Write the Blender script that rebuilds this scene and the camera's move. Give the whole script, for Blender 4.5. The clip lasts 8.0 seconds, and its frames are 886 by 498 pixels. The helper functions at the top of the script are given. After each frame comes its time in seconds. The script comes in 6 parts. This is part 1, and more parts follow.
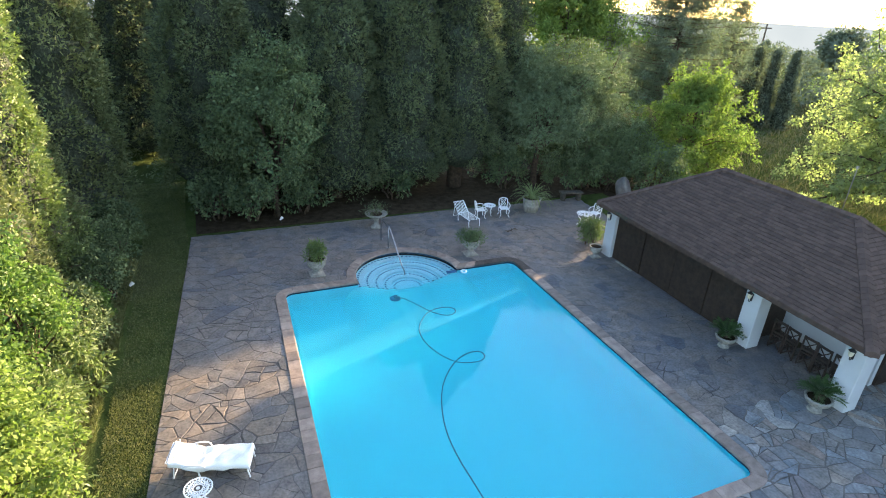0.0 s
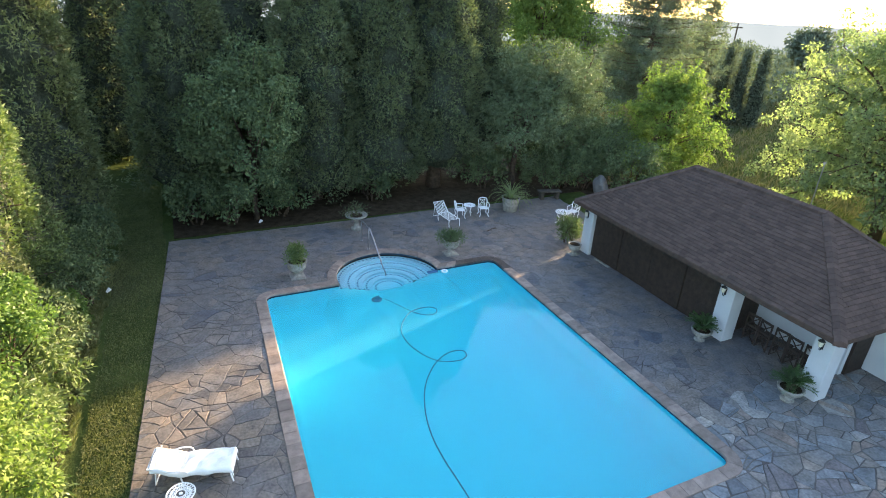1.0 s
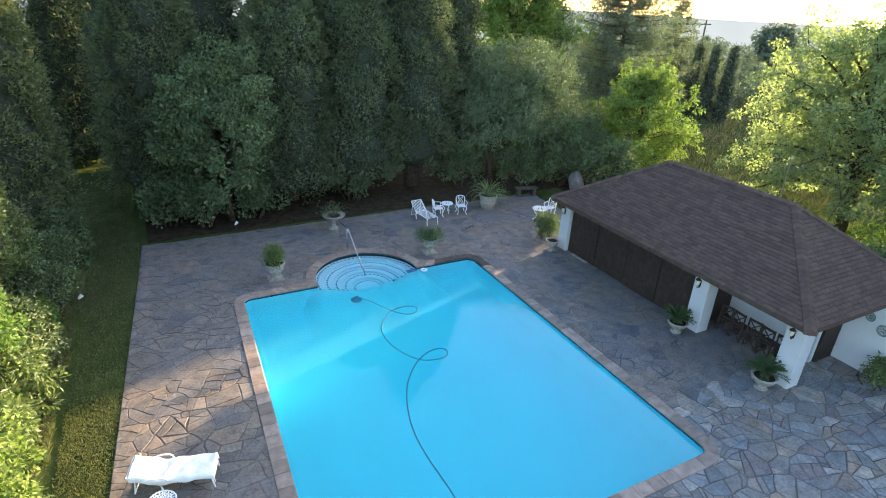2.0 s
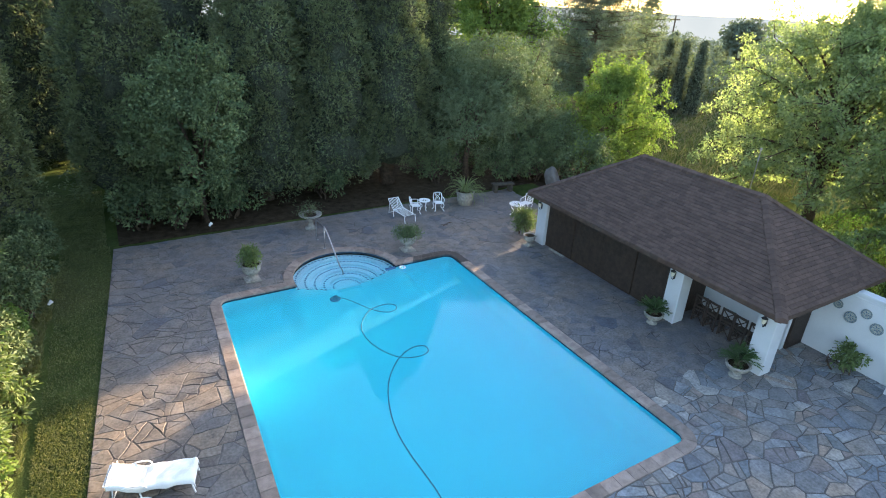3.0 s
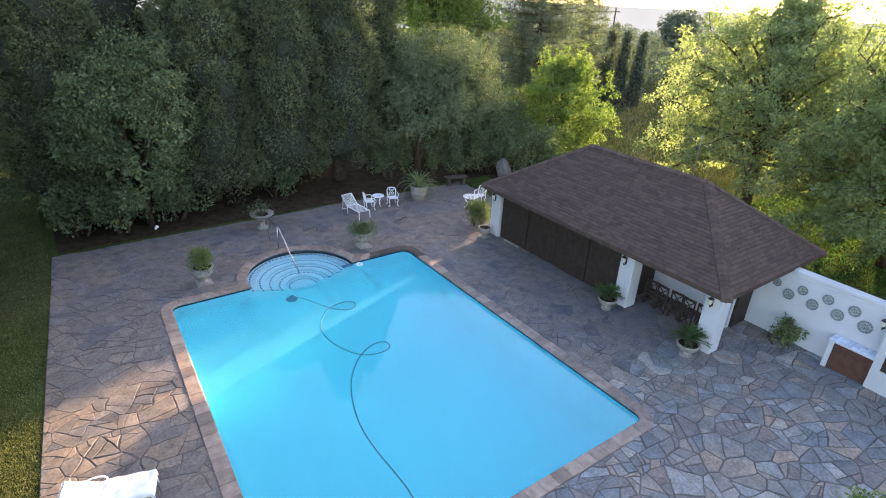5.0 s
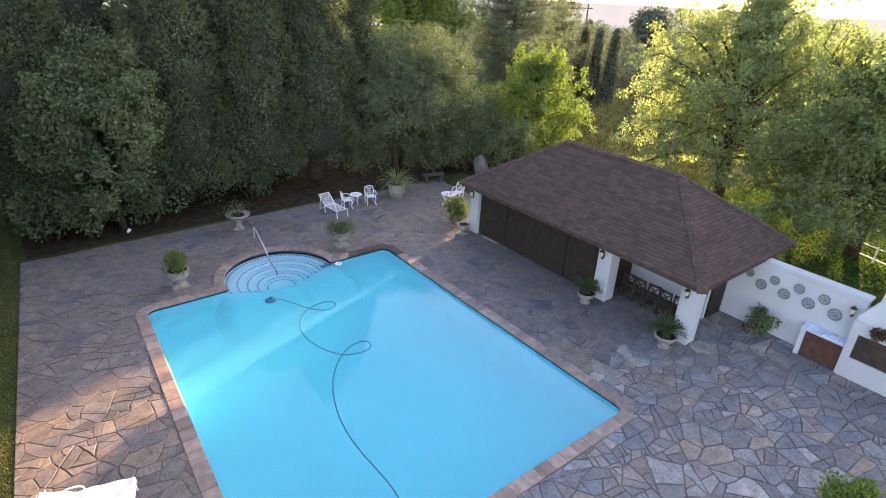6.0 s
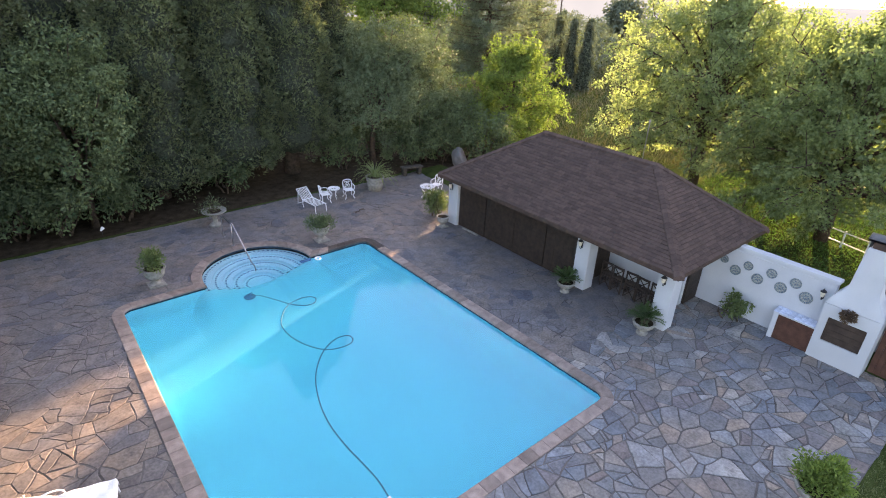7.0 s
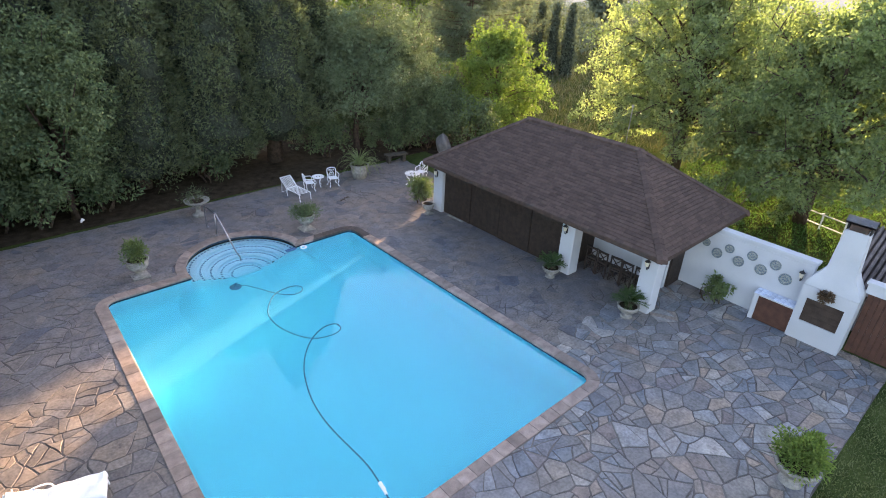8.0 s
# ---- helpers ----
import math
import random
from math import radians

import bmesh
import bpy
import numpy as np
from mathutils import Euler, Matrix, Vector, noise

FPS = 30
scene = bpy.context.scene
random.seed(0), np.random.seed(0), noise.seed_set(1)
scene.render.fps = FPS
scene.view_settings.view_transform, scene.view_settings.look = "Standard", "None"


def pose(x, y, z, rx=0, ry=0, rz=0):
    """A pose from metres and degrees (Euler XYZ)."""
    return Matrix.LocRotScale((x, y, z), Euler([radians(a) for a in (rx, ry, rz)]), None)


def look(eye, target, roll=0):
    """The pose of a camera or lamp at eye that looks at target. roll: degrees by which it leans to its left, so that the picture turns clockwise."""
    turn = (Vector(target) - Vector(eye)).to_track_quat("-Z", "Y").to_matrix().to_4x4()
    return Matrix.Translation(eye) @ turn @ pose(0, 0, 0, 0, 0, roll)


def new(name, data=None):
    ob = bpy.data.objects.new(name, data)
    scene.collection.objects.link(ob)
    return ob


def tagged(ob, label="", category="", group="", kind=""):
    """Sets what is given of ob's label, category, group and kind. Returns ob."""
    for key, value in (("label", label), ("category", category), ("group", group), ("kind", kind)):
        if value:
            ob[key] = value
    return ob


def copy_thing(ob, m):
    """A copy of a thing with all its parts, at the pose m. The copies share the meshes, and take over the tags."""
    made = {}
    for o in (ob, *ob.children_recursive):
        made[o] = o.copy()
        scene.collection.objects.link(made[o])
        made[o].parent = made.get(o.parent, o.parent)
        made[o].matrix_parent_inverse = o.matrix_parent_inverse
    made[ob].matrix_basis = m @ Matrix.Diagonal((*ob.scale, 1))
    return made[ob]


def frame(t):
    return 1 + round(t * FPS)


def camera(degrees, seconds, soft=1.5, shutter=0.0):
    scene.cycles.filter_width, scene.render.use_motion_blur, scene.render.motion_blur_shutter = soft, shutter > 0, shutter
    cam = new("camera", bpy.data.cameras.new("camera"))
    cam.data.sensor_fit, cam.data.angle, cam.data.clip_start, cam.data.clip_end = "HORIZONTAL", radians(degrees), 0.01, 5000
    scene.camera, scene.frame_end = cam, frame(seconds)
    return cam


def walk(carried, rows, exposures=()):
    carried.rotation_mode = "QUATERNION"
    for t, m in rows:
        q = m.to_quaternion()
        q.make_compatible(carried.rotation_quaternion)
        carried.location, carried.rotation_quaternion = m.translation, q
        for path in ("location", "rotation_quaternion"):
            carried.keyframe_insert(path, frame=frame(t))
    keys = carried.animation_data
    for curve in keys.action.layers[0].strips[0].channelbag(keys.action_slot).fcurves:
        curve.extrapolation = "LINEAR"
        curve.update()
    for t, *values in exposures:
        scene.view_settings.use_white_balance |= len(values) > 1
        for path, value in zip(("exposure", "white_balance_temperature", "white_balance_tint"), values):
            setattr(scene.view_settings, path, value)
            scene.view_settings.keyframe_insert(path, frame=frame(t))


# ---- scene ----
import collections
# Camera: a small aircraft hovering above the end of a pool, turning to its right.
cam = camera(76.3, 8.0, soft=1.0)
PATH = [
    (0, (-1.895, -17.149, 9.595), (-1.157, -15.492, 8.752), 3.2),
    (0.5, (-1.897, -17.19, 9.606), (-1.131, -15.543, 8.768), 3.1),
    (1, (-1.913, -17.259, 9.641), (-1.114, -15.628, 8.802), 3.1),
    (1.5, (-1.947, -17.257, 9.661), (-1.112, -15.645, 8.821), 3.1),
    (3, (-1.981, -17.246, 9.663), (-1.045, -15.695, 8.816), 2.9),
    (3.5, (-2.038, -17.263, 9.678), (-1.065, -15.737, 8.827), 3.0),
    (4, (-2.065, -17.269, 9.671), (-1.058, -15.766, 8.818), 3.0),
    (4.5, (-2.084, -17.228, 9.687), (-1.044, -15.75, 8.83), 3.0),
    (6, (-2.12, -17.159, 9.683), (-0.989, -15.754, 8.819), 2.9),
    (6.5, (-2.143, -17.151, 9.689), (-0.983, -15.774, 8.818), 2.9),
    (7, (-2.162, -17.155, 9.702), (-0.98, -15.806, 8.816), 2.8),
    (7.5, (-2.198, -17.16, 9.721), (-0.998, -15.839, 8.816), 2.8),
    (8, (-2.211, -17.162, 9.729), (-1.002, -15.865, 8.804), 2.8),
]
walk(cam, [(t, look(eye, target, roll)) for t, eye, target, roll in PATH],
     exposures=[(0.0, 2.70, 6500, 10), (3.5, 2.74, 6450, 12), (4.5, 2.78, 6650, 17), (6.0, 2.80, 7450, 29), (7.0, 2.80, 7400, 28), (8.0, 2.80, 7200, 24)])

# ---- light ----
SUN_AZ, SUN_EL = 71.0, 10.0      # degrees clockwise from +y, and above the horizon
world = bpy.data.worlds.new("sky")
scene.world = world
world.use_nodes = True
wn = world.node_tree.nodes
sky = wn.new("ShaderNodeTexSky")
sky.sky_type = "NISHITA"
sky.sun_disc = False
sky.sun_elevation = radians(SUN_EL)
sky.sun_rotation = radians(SUN_AZ)
sky.dust_density = 4.0
sky.altitude = 1200
world.node_tree.links.new(sky.outputs["Color"], wn["Background"].inputs["Color"])
wn["Background"].inputs["Strength"].default_value = 0.15
sun_data = bpy.data.lights.new("sun", "SUN")
sun_data.energy = 5.0
sun_data.angle = radians(1.0)
sun_data.color = (1.0, 0.74, 0.45)
sun = new("sun", sun_data)
a, e = radians(SUN_AZ), radians(SUN_EL)
SUN_DIR = Vector((math.sin(a) * math.cos(e), math.cos(a) * math.cos(e), math.sin(e)))
sun.matrix_world = look(SUN_DIR * 60, (0, 0, 0))


# ---- materials ----
def surface(name, dark, light, scale=4.0, rough=0.8, bump=0.3, fine=50.0, metal=0.0, vary=0.12,
            piece="", spec=0.3, grime=None, grime_amount=0.4, distance=0.01):
    """Two-scale procedural surface. piece: '' none, 'object' or 'island' for a tone of its own a piece."""
    m = bpy.data.materials.new(name)
    m.use_nodes = True
    nt = m.node_tree
    N, L = nt.nodes, nt.links
    b = N["Principled BSDF"]
    tc = N.new("ShaderNodeTexCoord")
    n1, n2, n3 = (N.new("ShaderNodeTexNoise") for _ in range(3))
    for n, s, d in ((n1, scale, 6), (n2, fine, 4), (n3, scale * 0.23, 3)):
        n.inputs["Scale"].default_value = s
        n.inputs["Detail"].default_value = d
        L.new(tc.outputs["Object"], n.inputs["Vector"])
    ramp = N.new("ShaderNodeValToRGB")
    ramp.color_ramp.elements[0].color, ramp.color_ramp.elements[0].position = (*dark, 1), 0.3
    ramp.color_ramp.elements[1].color, ramp.color_ramp.elements[1].position = (*light, 1), 0.7
    L.new(n1.outputs["Fac"], ramp.inputs["Fac"])
    col = ramp.outputs["Color"]
    mr = N.new("ShaderNodeMapRange")
    mr.inputs["From Min"].default_value, mr.inputs["From Max"].default_value = 0.3, 0.7
    mr.inputs["To Min"].default_value, mr.inputs["To Max"].default_value = 1 - vary, 1 + vary
    L.new(n2.outputs["Fac"], mr.inputs["Value"])
    hsv = N.new("ShaderNodeHueSaturation")
    L.new(mr.outputs["Result"], hsv.inputs["Value"])
    L.new(col, hsv.inputs["Color"])
    col = hsv.outputs["Color"]
    if piece:
        src = N.new("ShaderNodeObjectInfo" if piece == "object" else "ShaderNodeNewGeometry")
        r = N.new("ShaderNodeMapRange")
        r.inputs["To Min"].default_value, r.inputs["To Max"].default_value = 1 - vary * 2, 1 + vary * 2
        L.new(src.outputs["Random" if piece == "object" else "Random Per Island"], r.inputs["Value"])
        h2 = N.new("ShaderNodeHueSaturation")
        L.new(r.outputs["Result"], h2.inputs["Value"])
        L.new(col, h2.inputs["Color"])
        col = h2.outputs["Color"]
    if grime:
        g = N.new("ShaderNodeMapRange")
        g.inputs["From Min"].default_value, g.inputs["From Max"].default_value = 0.5, 0.75
        g.inputs["To Max"].default_value = grime_amount
        L.new(n3.outputs["Fac"], g.inputs["Value"])
        mx = N.new("ShaderNodeMix")
        mx.data_type = "RGBA"
        L.new(g.outputs["Result"], mx.inputs["Factor"])
        L.new(col, mx.inputs["A"])
        mx.inputs["B"].default_value = (*grime, 1)
        col = mx.outputs["Result"]
    L.new(col, b.inputs["Base Color"])
    b.inputs["Roughness"].default_value = rough
    b.inputs["Metallic"].default_value = metal
    b.inputs["Specular IOR Level"].default_value = spec
    bp = N.new("ShaderNodeBump")
    bp.inputs["Strength"].default_value = bump
    bp.inputs["Distance"].default_value = distance
    L.new(n2.outputs["Fac"], bp.inputs["Height"])
    L.new(bp.outputs["Normal"], b.inputs["Normal"])
    return m


def stone_material(name, piece, tones):
    """Slate flags: every stone takes its own tone out of blue grey, grey, brown and tan."""
    m = bpy.data.materials.new(name)
    m.use_nodes = True
    nt = m.node_tree
    N, L = nt.nodes, nt.links
    b = N["Principled BSDF"]
    src = N.new("ShaderNodeObjectInfo" if piece == "object" else "ShaderNodeNewGeometry")
    ramp = N.new("ShaderNodeValToRGB")
    el = ramp.color_ramp.elements
    el[0].position, el[0].color = tones[0][0], (*tones[0][1], 1)
    el[1].position, el[1].color = tones[-1][0], (*tones[-1][1], 1)
    for p, c in tones[1:-1]:
        k = el.new(p)
        k.color = (*c, 1)
    L.new(src.outputs["Random" if piece == "object" else "Random Per Island"], ramp.inputs["Fac"])
    tc = N.new("ShaderNodeTexCoord")
    n1, n2, n3 = (N.new("ShaderNodeTexNoise") for _ in range(3))
    for n, s, d in ((n1, 3.0, 8), (n2, 15.0, 10), (n3, 0.45, 4)):
        n.inputs["Scale"].default_value, n.inputs["Detail"].default_value = s, d
        L.new(tc.outputs["Object"], n.inputs["Vector"])
    mr = N.new("ShaderNodeMapRange")
    mr.inputs["From Min"].default_value, mr.inputs["From Max"].default_value = 0.3, 0.7
    mr.inputs["To Min"].default_value, mr.inputs["To Max"].default_value = 0.42, 1.68
    add = N.new("ShaderNodeMath")
    add.operation = "ADD"
    half = N.new("ShaderNodeMath")
    half.operation, half.inputs[1].default_value = "MULTIPLY", 0.5
    L.new(n1.outputs["Fac"], add.inputs[0])
    L.new(n2.outputs["Fac"], add.inputs[1])
    L.new(add.outputs[0], half.inputs[0])
    L.new(half.outputs[0], mr.inputs["Value"])
    hsv = N.new("ShaderNodeHueSaturation")
    L.new(mr.outputs["Result"], hsv.inputs["Value"])
    L.new(ramp.outputs["Color"], hsv.inputs["Color"])
    n4 = N.new("ShaderNodeTexNoise")
    n4.inputs["Scale"].default_value, n4.inputs["Detail"].default_value = 0.8, 5
    L.new(tc.outputs["Object"], n4.inputs["Vector"])
    drift = N.new("ShaderNodeValToRGB")
    drift.color_ramp.elements[0].color, drift.color_ramp.elements[0].position = (0.86, 0.91, 1.01, 1), 0.36
    drift.color_ramp.elements[1].color, drift.color_ramp.elements[1].position = (1.10, 1.01, 0.93, 1), 0.64
    L.new(n4.outputs["Fac"], drift.inputs["Fac"])
    tinted = N.new("ShaderNodeMix")
    tinted.data_type, tinted.blend_type = "RGBA", "MULTIPLY"
    tinted.inputs["Factor"].default_value = 1.0
    L.new(hsv.outputs["Color"], tinted.inputs["A"])
    L.new(drift.outputs["Color"], tinted.inputs["B"])
    st = N.new("ShaderNodeMapRange")
    st.inputs["From Min"].default_value, st.inputs["From Max"].default_value = 0.45, 0.7
    st.inputs["To Max"].default_value = 0.45
    L.new(n3.outputs["Fac"], st.inputs["Value"])
    mx = N.new("ShaderNodeMix")
    mx.data_type = "RGBA"
    L.new(st.outputs["Result"], mx.inputs["Factor"])
    L.new(tinted.outputs["Result"], mx.inputs["A"])
    mx.inputs["B"].default_value = (0.128, 0.122, 0.126, 1)
    L.new(mx.outputs["Result"], b.inputs["Base Color"])
    rr = N.new("ShaderNodeMapRange")
    rr.inputs["To Min"].default_value, rr.inputs["To Max"].default_value = 0.45, 0.8
    L.new(n1.outputs["Fac"], rr.inputs["Value"])
    L.new(rr.outputs["Result"], b.inputs["Roughness"])
    b.inputs["Specular IOR Level"].default_value = 0.35
    bp = N.new("ShaderNodeBump")
    bp.inputs["Strength"].default_value, bp.inputs["Distance"].default_value = 0.6, 0.02
    L.new(half.outputs[0], bp.inputs["Height"])
    L.new(bp.outputs["Normal"], b.inputs["Normal"])
    return m


def leaf_material(name, dark, light, glow=0.35, rough=0.5, spec=0.3):
    """Leaves that let some light through; tone varies leaf by leaf and over the crown."""
    m = bpy.data.materials.new(name)
    m.use_nodes = True
    nt = m.node_tree
    N, L = nt.nodes, nt.links
    b = N["Principled BSDF"]
    g = N.new("ShaderNodeNewGeometry")
    tc = N.new("ShaderNodeTexCoord")
    n = N.new("ShaderNodeTexNoise")
    n.inputs["Scale"].default_value, n.inputs["Detail"].default_value = 0.9, 3
    L.new(tc.outputs["Object"], n.inputs["Vector"])
    mixv = N.new("ShaderNodeMath")
    mixv.operation = "MULTIPLY_ADD"
    L.new(g.outputs["Random Per Island"], mixv.inputs[0])
    mixv.inputs[1].default_value = 0.5
    L.new(n.outputs["Fac"], mixv.inputs[2])
    ramp = N.new("ShaderNodeValToRGB")
    ramp.color_ramp.elements[0].color, ramp.color_ramp.elements[0].position = (*dark, 1), 0.4
    ramp.color_ramp.elements[1].color, ramp.color_ramp.elements[1].position = (*light, 1), 1.0
    L.new(mixv.outputs[0], ramp.inputs["Fac"])
    L.new(ramp.outputs["Color"], b.inputs["Base Color"])
    b.inputs["Roughness"].default_value = rough
    b.inputs["Specular IOR Level"].default_value = spec
    tr = N.new("ShaderNodeBsdfTranslucent")
    warm = N.new("ShaderNodeMix")
    warm.data_type, warm.blend_type = "RGBA", "MULTIPLY"
    warm.inputs["Factor"].default_value = 1.0
    L.new(ramp.outputs["Color"], warm.inputs["A"])
    warm.inputs["B"].default_value = (1.28, 1.5, 0.82, 1)
    L.new(warm.outputs["Result"], tr.inputs["Color"])
    ms = N.new("ShaderNodeMixShader")
    ms.inputs["Fac"].default_value = glow
    L.new(b.outputs["BSDF"], ms.inputs[1])
    L.new(tr.outputs["BSDF"], ms.inputs[2])
    L.new(ms.outputs["Shader"], N["Material Output"].inputs["Surface"])
    return m


def water_material():
    """Still pool water: clear over the shallow steps, milky turquoise over the deep part."""
    m = bpy.data.materials.new("pool_water")
    m.use_nodes = True
    N, L = m.node_tree.nodes, m.node_tree.links
    b = N["Principled BSDF"]
    b.inputs["Roughness"].default_value = 0.0
    b.inputs["IOR"].default_value = 1.33
    b.inputs["Specular IOR Level"].default_value = 0.5
    b.inputs["Specular Tint"].default_value = (0.80, 1.0, 0.88, 1)
    tc, sep = N.new("ShaderNodeTexCoord"), N.new("ShaderNodeSeparateXYZ")
    L.new(tc.outputs["Object"], sep.inputs["Vector"])
    deep = N.new("ShaderNodeMapRange")
    deep.interpolation_type = "SMOOTHSTEP"
    deep.inputs["From Min"].default_value, deep.inputs["From Max"].default_value = 0.45, -1.1
    L.new(sep.outputs["Y"], deep.inputs["Value"])
    clear = N.new("ShaderNodeMapRange")
    clear.inputs["To Min"].default_value, clear.inputs["To Max"].default_value = 0.98, 0.96
    L.new(deep.outputs["Result"], clear.inputs["Value"])
    L.new(clear.outputs["Result"], b.inputs["Transmission Weight"])
    n = N.new("ShaderNodeTexNoise")
    n.inputs["Scale"].default_value, n.inputs["Detail"].default_value = 0.35, 2
    L.new(tc.outputs["Object"], n.inputs["Vector"])
    tint = N.new("ShaderNodeValToRGB")
    tint.color_ramp.elements[0].color, tint.color_ramp.elements[0].position = (0.036, 0.77, 0.95, 1), 0.3
    tint.color_ramp.elements[1].color, tint.color_ramp.elements[1].position = (0.048, 0.82, 0.98, 1), 0.7
    L.new(n.outputs["Fac"], tint.inputs["Fac"])
    mx = N.new("ShaderNodeMix")
    mx.data_type = "RGBA"
    L.new(deep.outputs["Result"], mx.inputs["Factor"])
    mx.inputs["A"].default_value = (0.72, 0.95, 1.0, 1)
    L.new(tint.outputs["Color"], mx.inputs["B"])
    L.new(mx.outputs["Result"], b.inputs["Base Color"])
    n2 = N.new("ShaderNodeTexNoise")
    n2.inputs["Scale"].default_value, n2.inputs["Detail"].default_value = 1.6, 2
    L.new(tc.outputs["Object"], n2.inputs["Vector"])
    bp = N.new("ShaderNodeBump")
    bp.inputs["Strength"].default_value, bp.inputs["Distance"].default_value = 0.012, 0.02
    L.new(n2.outputs["Fac"], bp.inputs["Height"])
    L.new(bp.outputs["Normal"], b.inputs["Normal"])
    # fine chalk hanging in the water scatters what light falls on it
    milk = N.new("ShaderNodeBsdfDiffuse")
    milk.inputs["Color"].default_value = (0.30, 0.80, 0.82, 1)
    share = N.new("ShaderNodeMapRange")
    share.inputs["To Min"].default_value, share.inputs["To Max"].default_value = 0.02, 0.10
    L.new(deep.outputs["Result"], share.inputs["Value"])
    blend = N.new("ShaderNodeMixShader")
    L.new(share.outputs["Result"], blend.inputs["Fac"])
    L.new(b.outputs["BSDF"], blend.inputs[1])
    L.new(milk.outputs["BSDF"], blend.inputs[2])
    L.new(blend.outputs["Shader"], N["Material Output"].inputs["Surface"])
    return m


BLUE_TONES = [(0.0, (0.118, 0.124, 0.130)), (0.2, (0.212, 0.192, 0.170)), (0.38, (0.128, 0.148, 0.164)), (0.55, (0.262, 0.214, 0.170)),
              (0.7, (0.160, 0.134, 0.126)), (0.85, (0.190, 0.206, 0.212)), (1.0, (0.300, 0.284, 0.258))]
TAN_TONES = [(0.0, (0.098, 0.094, 0.092)), (0.2, (0.170, 0.142, 0.118)), (0.4, (0.114, 0.112, 0.114)), (0.6, (0.194, 0.157, 0.124)),
             (0.8, (0.134, 0.122, 0.114)), (1.0, (0.212, 0.184, 0.156))]
FAR_TONES = [(0.0, (0.134, 0.122, 0.118)), (0.22, (0.164, 0.144, 0.130)), (0.42, (0.132, 0.128, 0.130)), (0.6, (0.180, 0.158, 0.140)), (0.78, (0.120, 0.112, 0.110)), (0.92, (0.158, 0.150, 0.144)), (0.95, (0.088, 0.092, 0.102)), (1.0, (0.098, 0.100, 0.108))]
M_STONE = stone_material("slate_flag", "object", BLUE_TONES)
M_STONE_TAN = stone_material("tan_slate_flag", "object", TAN_TONES)
M_STONE_NEAR = stone_material("slate_flag_near", "island", BLUE_TONES)
M_STONE_REST = stone_material("slate_flag_joined", "island", FAR_TONES)
M_MORTAR = surface("mortar", (0.060, 0.055, 0.052), (0.165, 0.148, 0.136), 1.2, 0.9, 0.5, 40)
M_COPING = surface("coping_stone", (0.208, 0.158, 0.134), (0.330, 0.258, 0.218), 5, 0.75, 0.5, 60, piece="object", vary=0.14,
                   grime=(0.10, 0.085, 0.08))
M_CHAIRWOOD = surface("chair_timber", (0.022, 0.015, 0.012), (0.045, 0.030, 0.023), 8, 0.55, 0.3, 60, vary=0.15)
M_SHUTTER = surface("sooty_steel", (0.032, 0.021, 0.016), (0.062, 0.041, 0.031), 5, 0.6, 0.3, 50, vary=0.2)
# darker coping for the far corner beside the pavilion
M_COPING_DARK = surface("dark_coping_stone", (0.035, 0.030, 0.028), (0.075, 0.062, 0.055), 5, 0.5, 0.5, 60, piece="object", vary=0.14)
M_POOL = surface("pool_paint", (0.24, 0.82, 0.89), (0.30, 0.86, 0.93), 0.35, 0.6, 0.05, 30, vary=0.02)
M_STEP = surface("step_plaster", (0.62, 0.86, 0.95), (0.71, 0.91, 0.98), 1.5, 0.6, 0.1, 30, vary=0.04)
M_NOSING = surface("nosing_glaze", (0.05, 0.14, 0.26), (0.10, 0.22, 0.36), 9, 0.25, 0.1, 60, spec=0.5)
M_TILE_DARK = surface("waterline_tile", (0.010, 0.026, 0.046), (0.026, 0.052, 0.085), 9, 0.25, 0.1, 60, spec=0.5)
M_WATER = water_material()
M_GRASS_GROUND = surface("lawn_soil", (0.032, 0.050, 0.016), (0.075, 0.095, 0.03), 0.8, 0.95, 0.8, 30, vary=0.3,
                         grime=(0.075, 0.066, 0.042), grime_amount=0.6, distance=0.03, spec=0.0)
M_SOIL = surface("bed_soil", (0.025, 0.018, 0.012), (0.06, 0.045, 0.03), 3, 0.95, 0.8, 40, vary=0.3, distance=0.03, spec=0.05)
M_PLASTER = surface("white_plaster", (0.43, 0.445, 0.47), (0.50, 0.515, 0.54), 1.1, 0.8, 0.25, 45, vary=0.03,
                    grime=(0.36, 0.365, 0.37), grime_amount=0.5)
M_SHINGLE = surface("roof_shingle", (0.066, 0.042, 0.035), (0.088, 0.058, 0.049), 9, 0.9, 0.6, 70, piece="object", vary=0.10)
M_SHINGLE_REST = surface("roof_shingle_joined", (0.066, 0.042, 0.035), (0.088, 0.058, 0.049), 9, 0.9, 0.6, 70, piece="island", vary=0.10)
M_TIMBER = surface("dark_timber", (0.020, 0.014, 0.011), (0.045, 0.030, 0.022), 7, 0.6, 0.4, 60, vary=0.2)
M_FASCIA = surface("fascia_timber", (0.045, 0.028, 0.022), (0.08, 0.05, 0.038), 6, 0.7, 0.4, 60, vary=0.15)
M_DOORWOOD = surface("red_brown_timber", (0.06, 0.026, 0.018), (0.10, 0.045, 0.03), 5, 0.6, 0.3, 50, vary=0.15)
M_IRON_WHITE = surface("white_painted_iron", (0.74, 0.74, 0.76), (0.85, 0.85, 0.86), 8, 0.45, 0.15, 80, vary=0.04, spec=0.4)
M_TOWEL = surface("white_towel", (0.80, 0.80, 0.82), (0.88, 0.88, 0.89), 5, 0.95, 0.6, 120, vary=0.04)
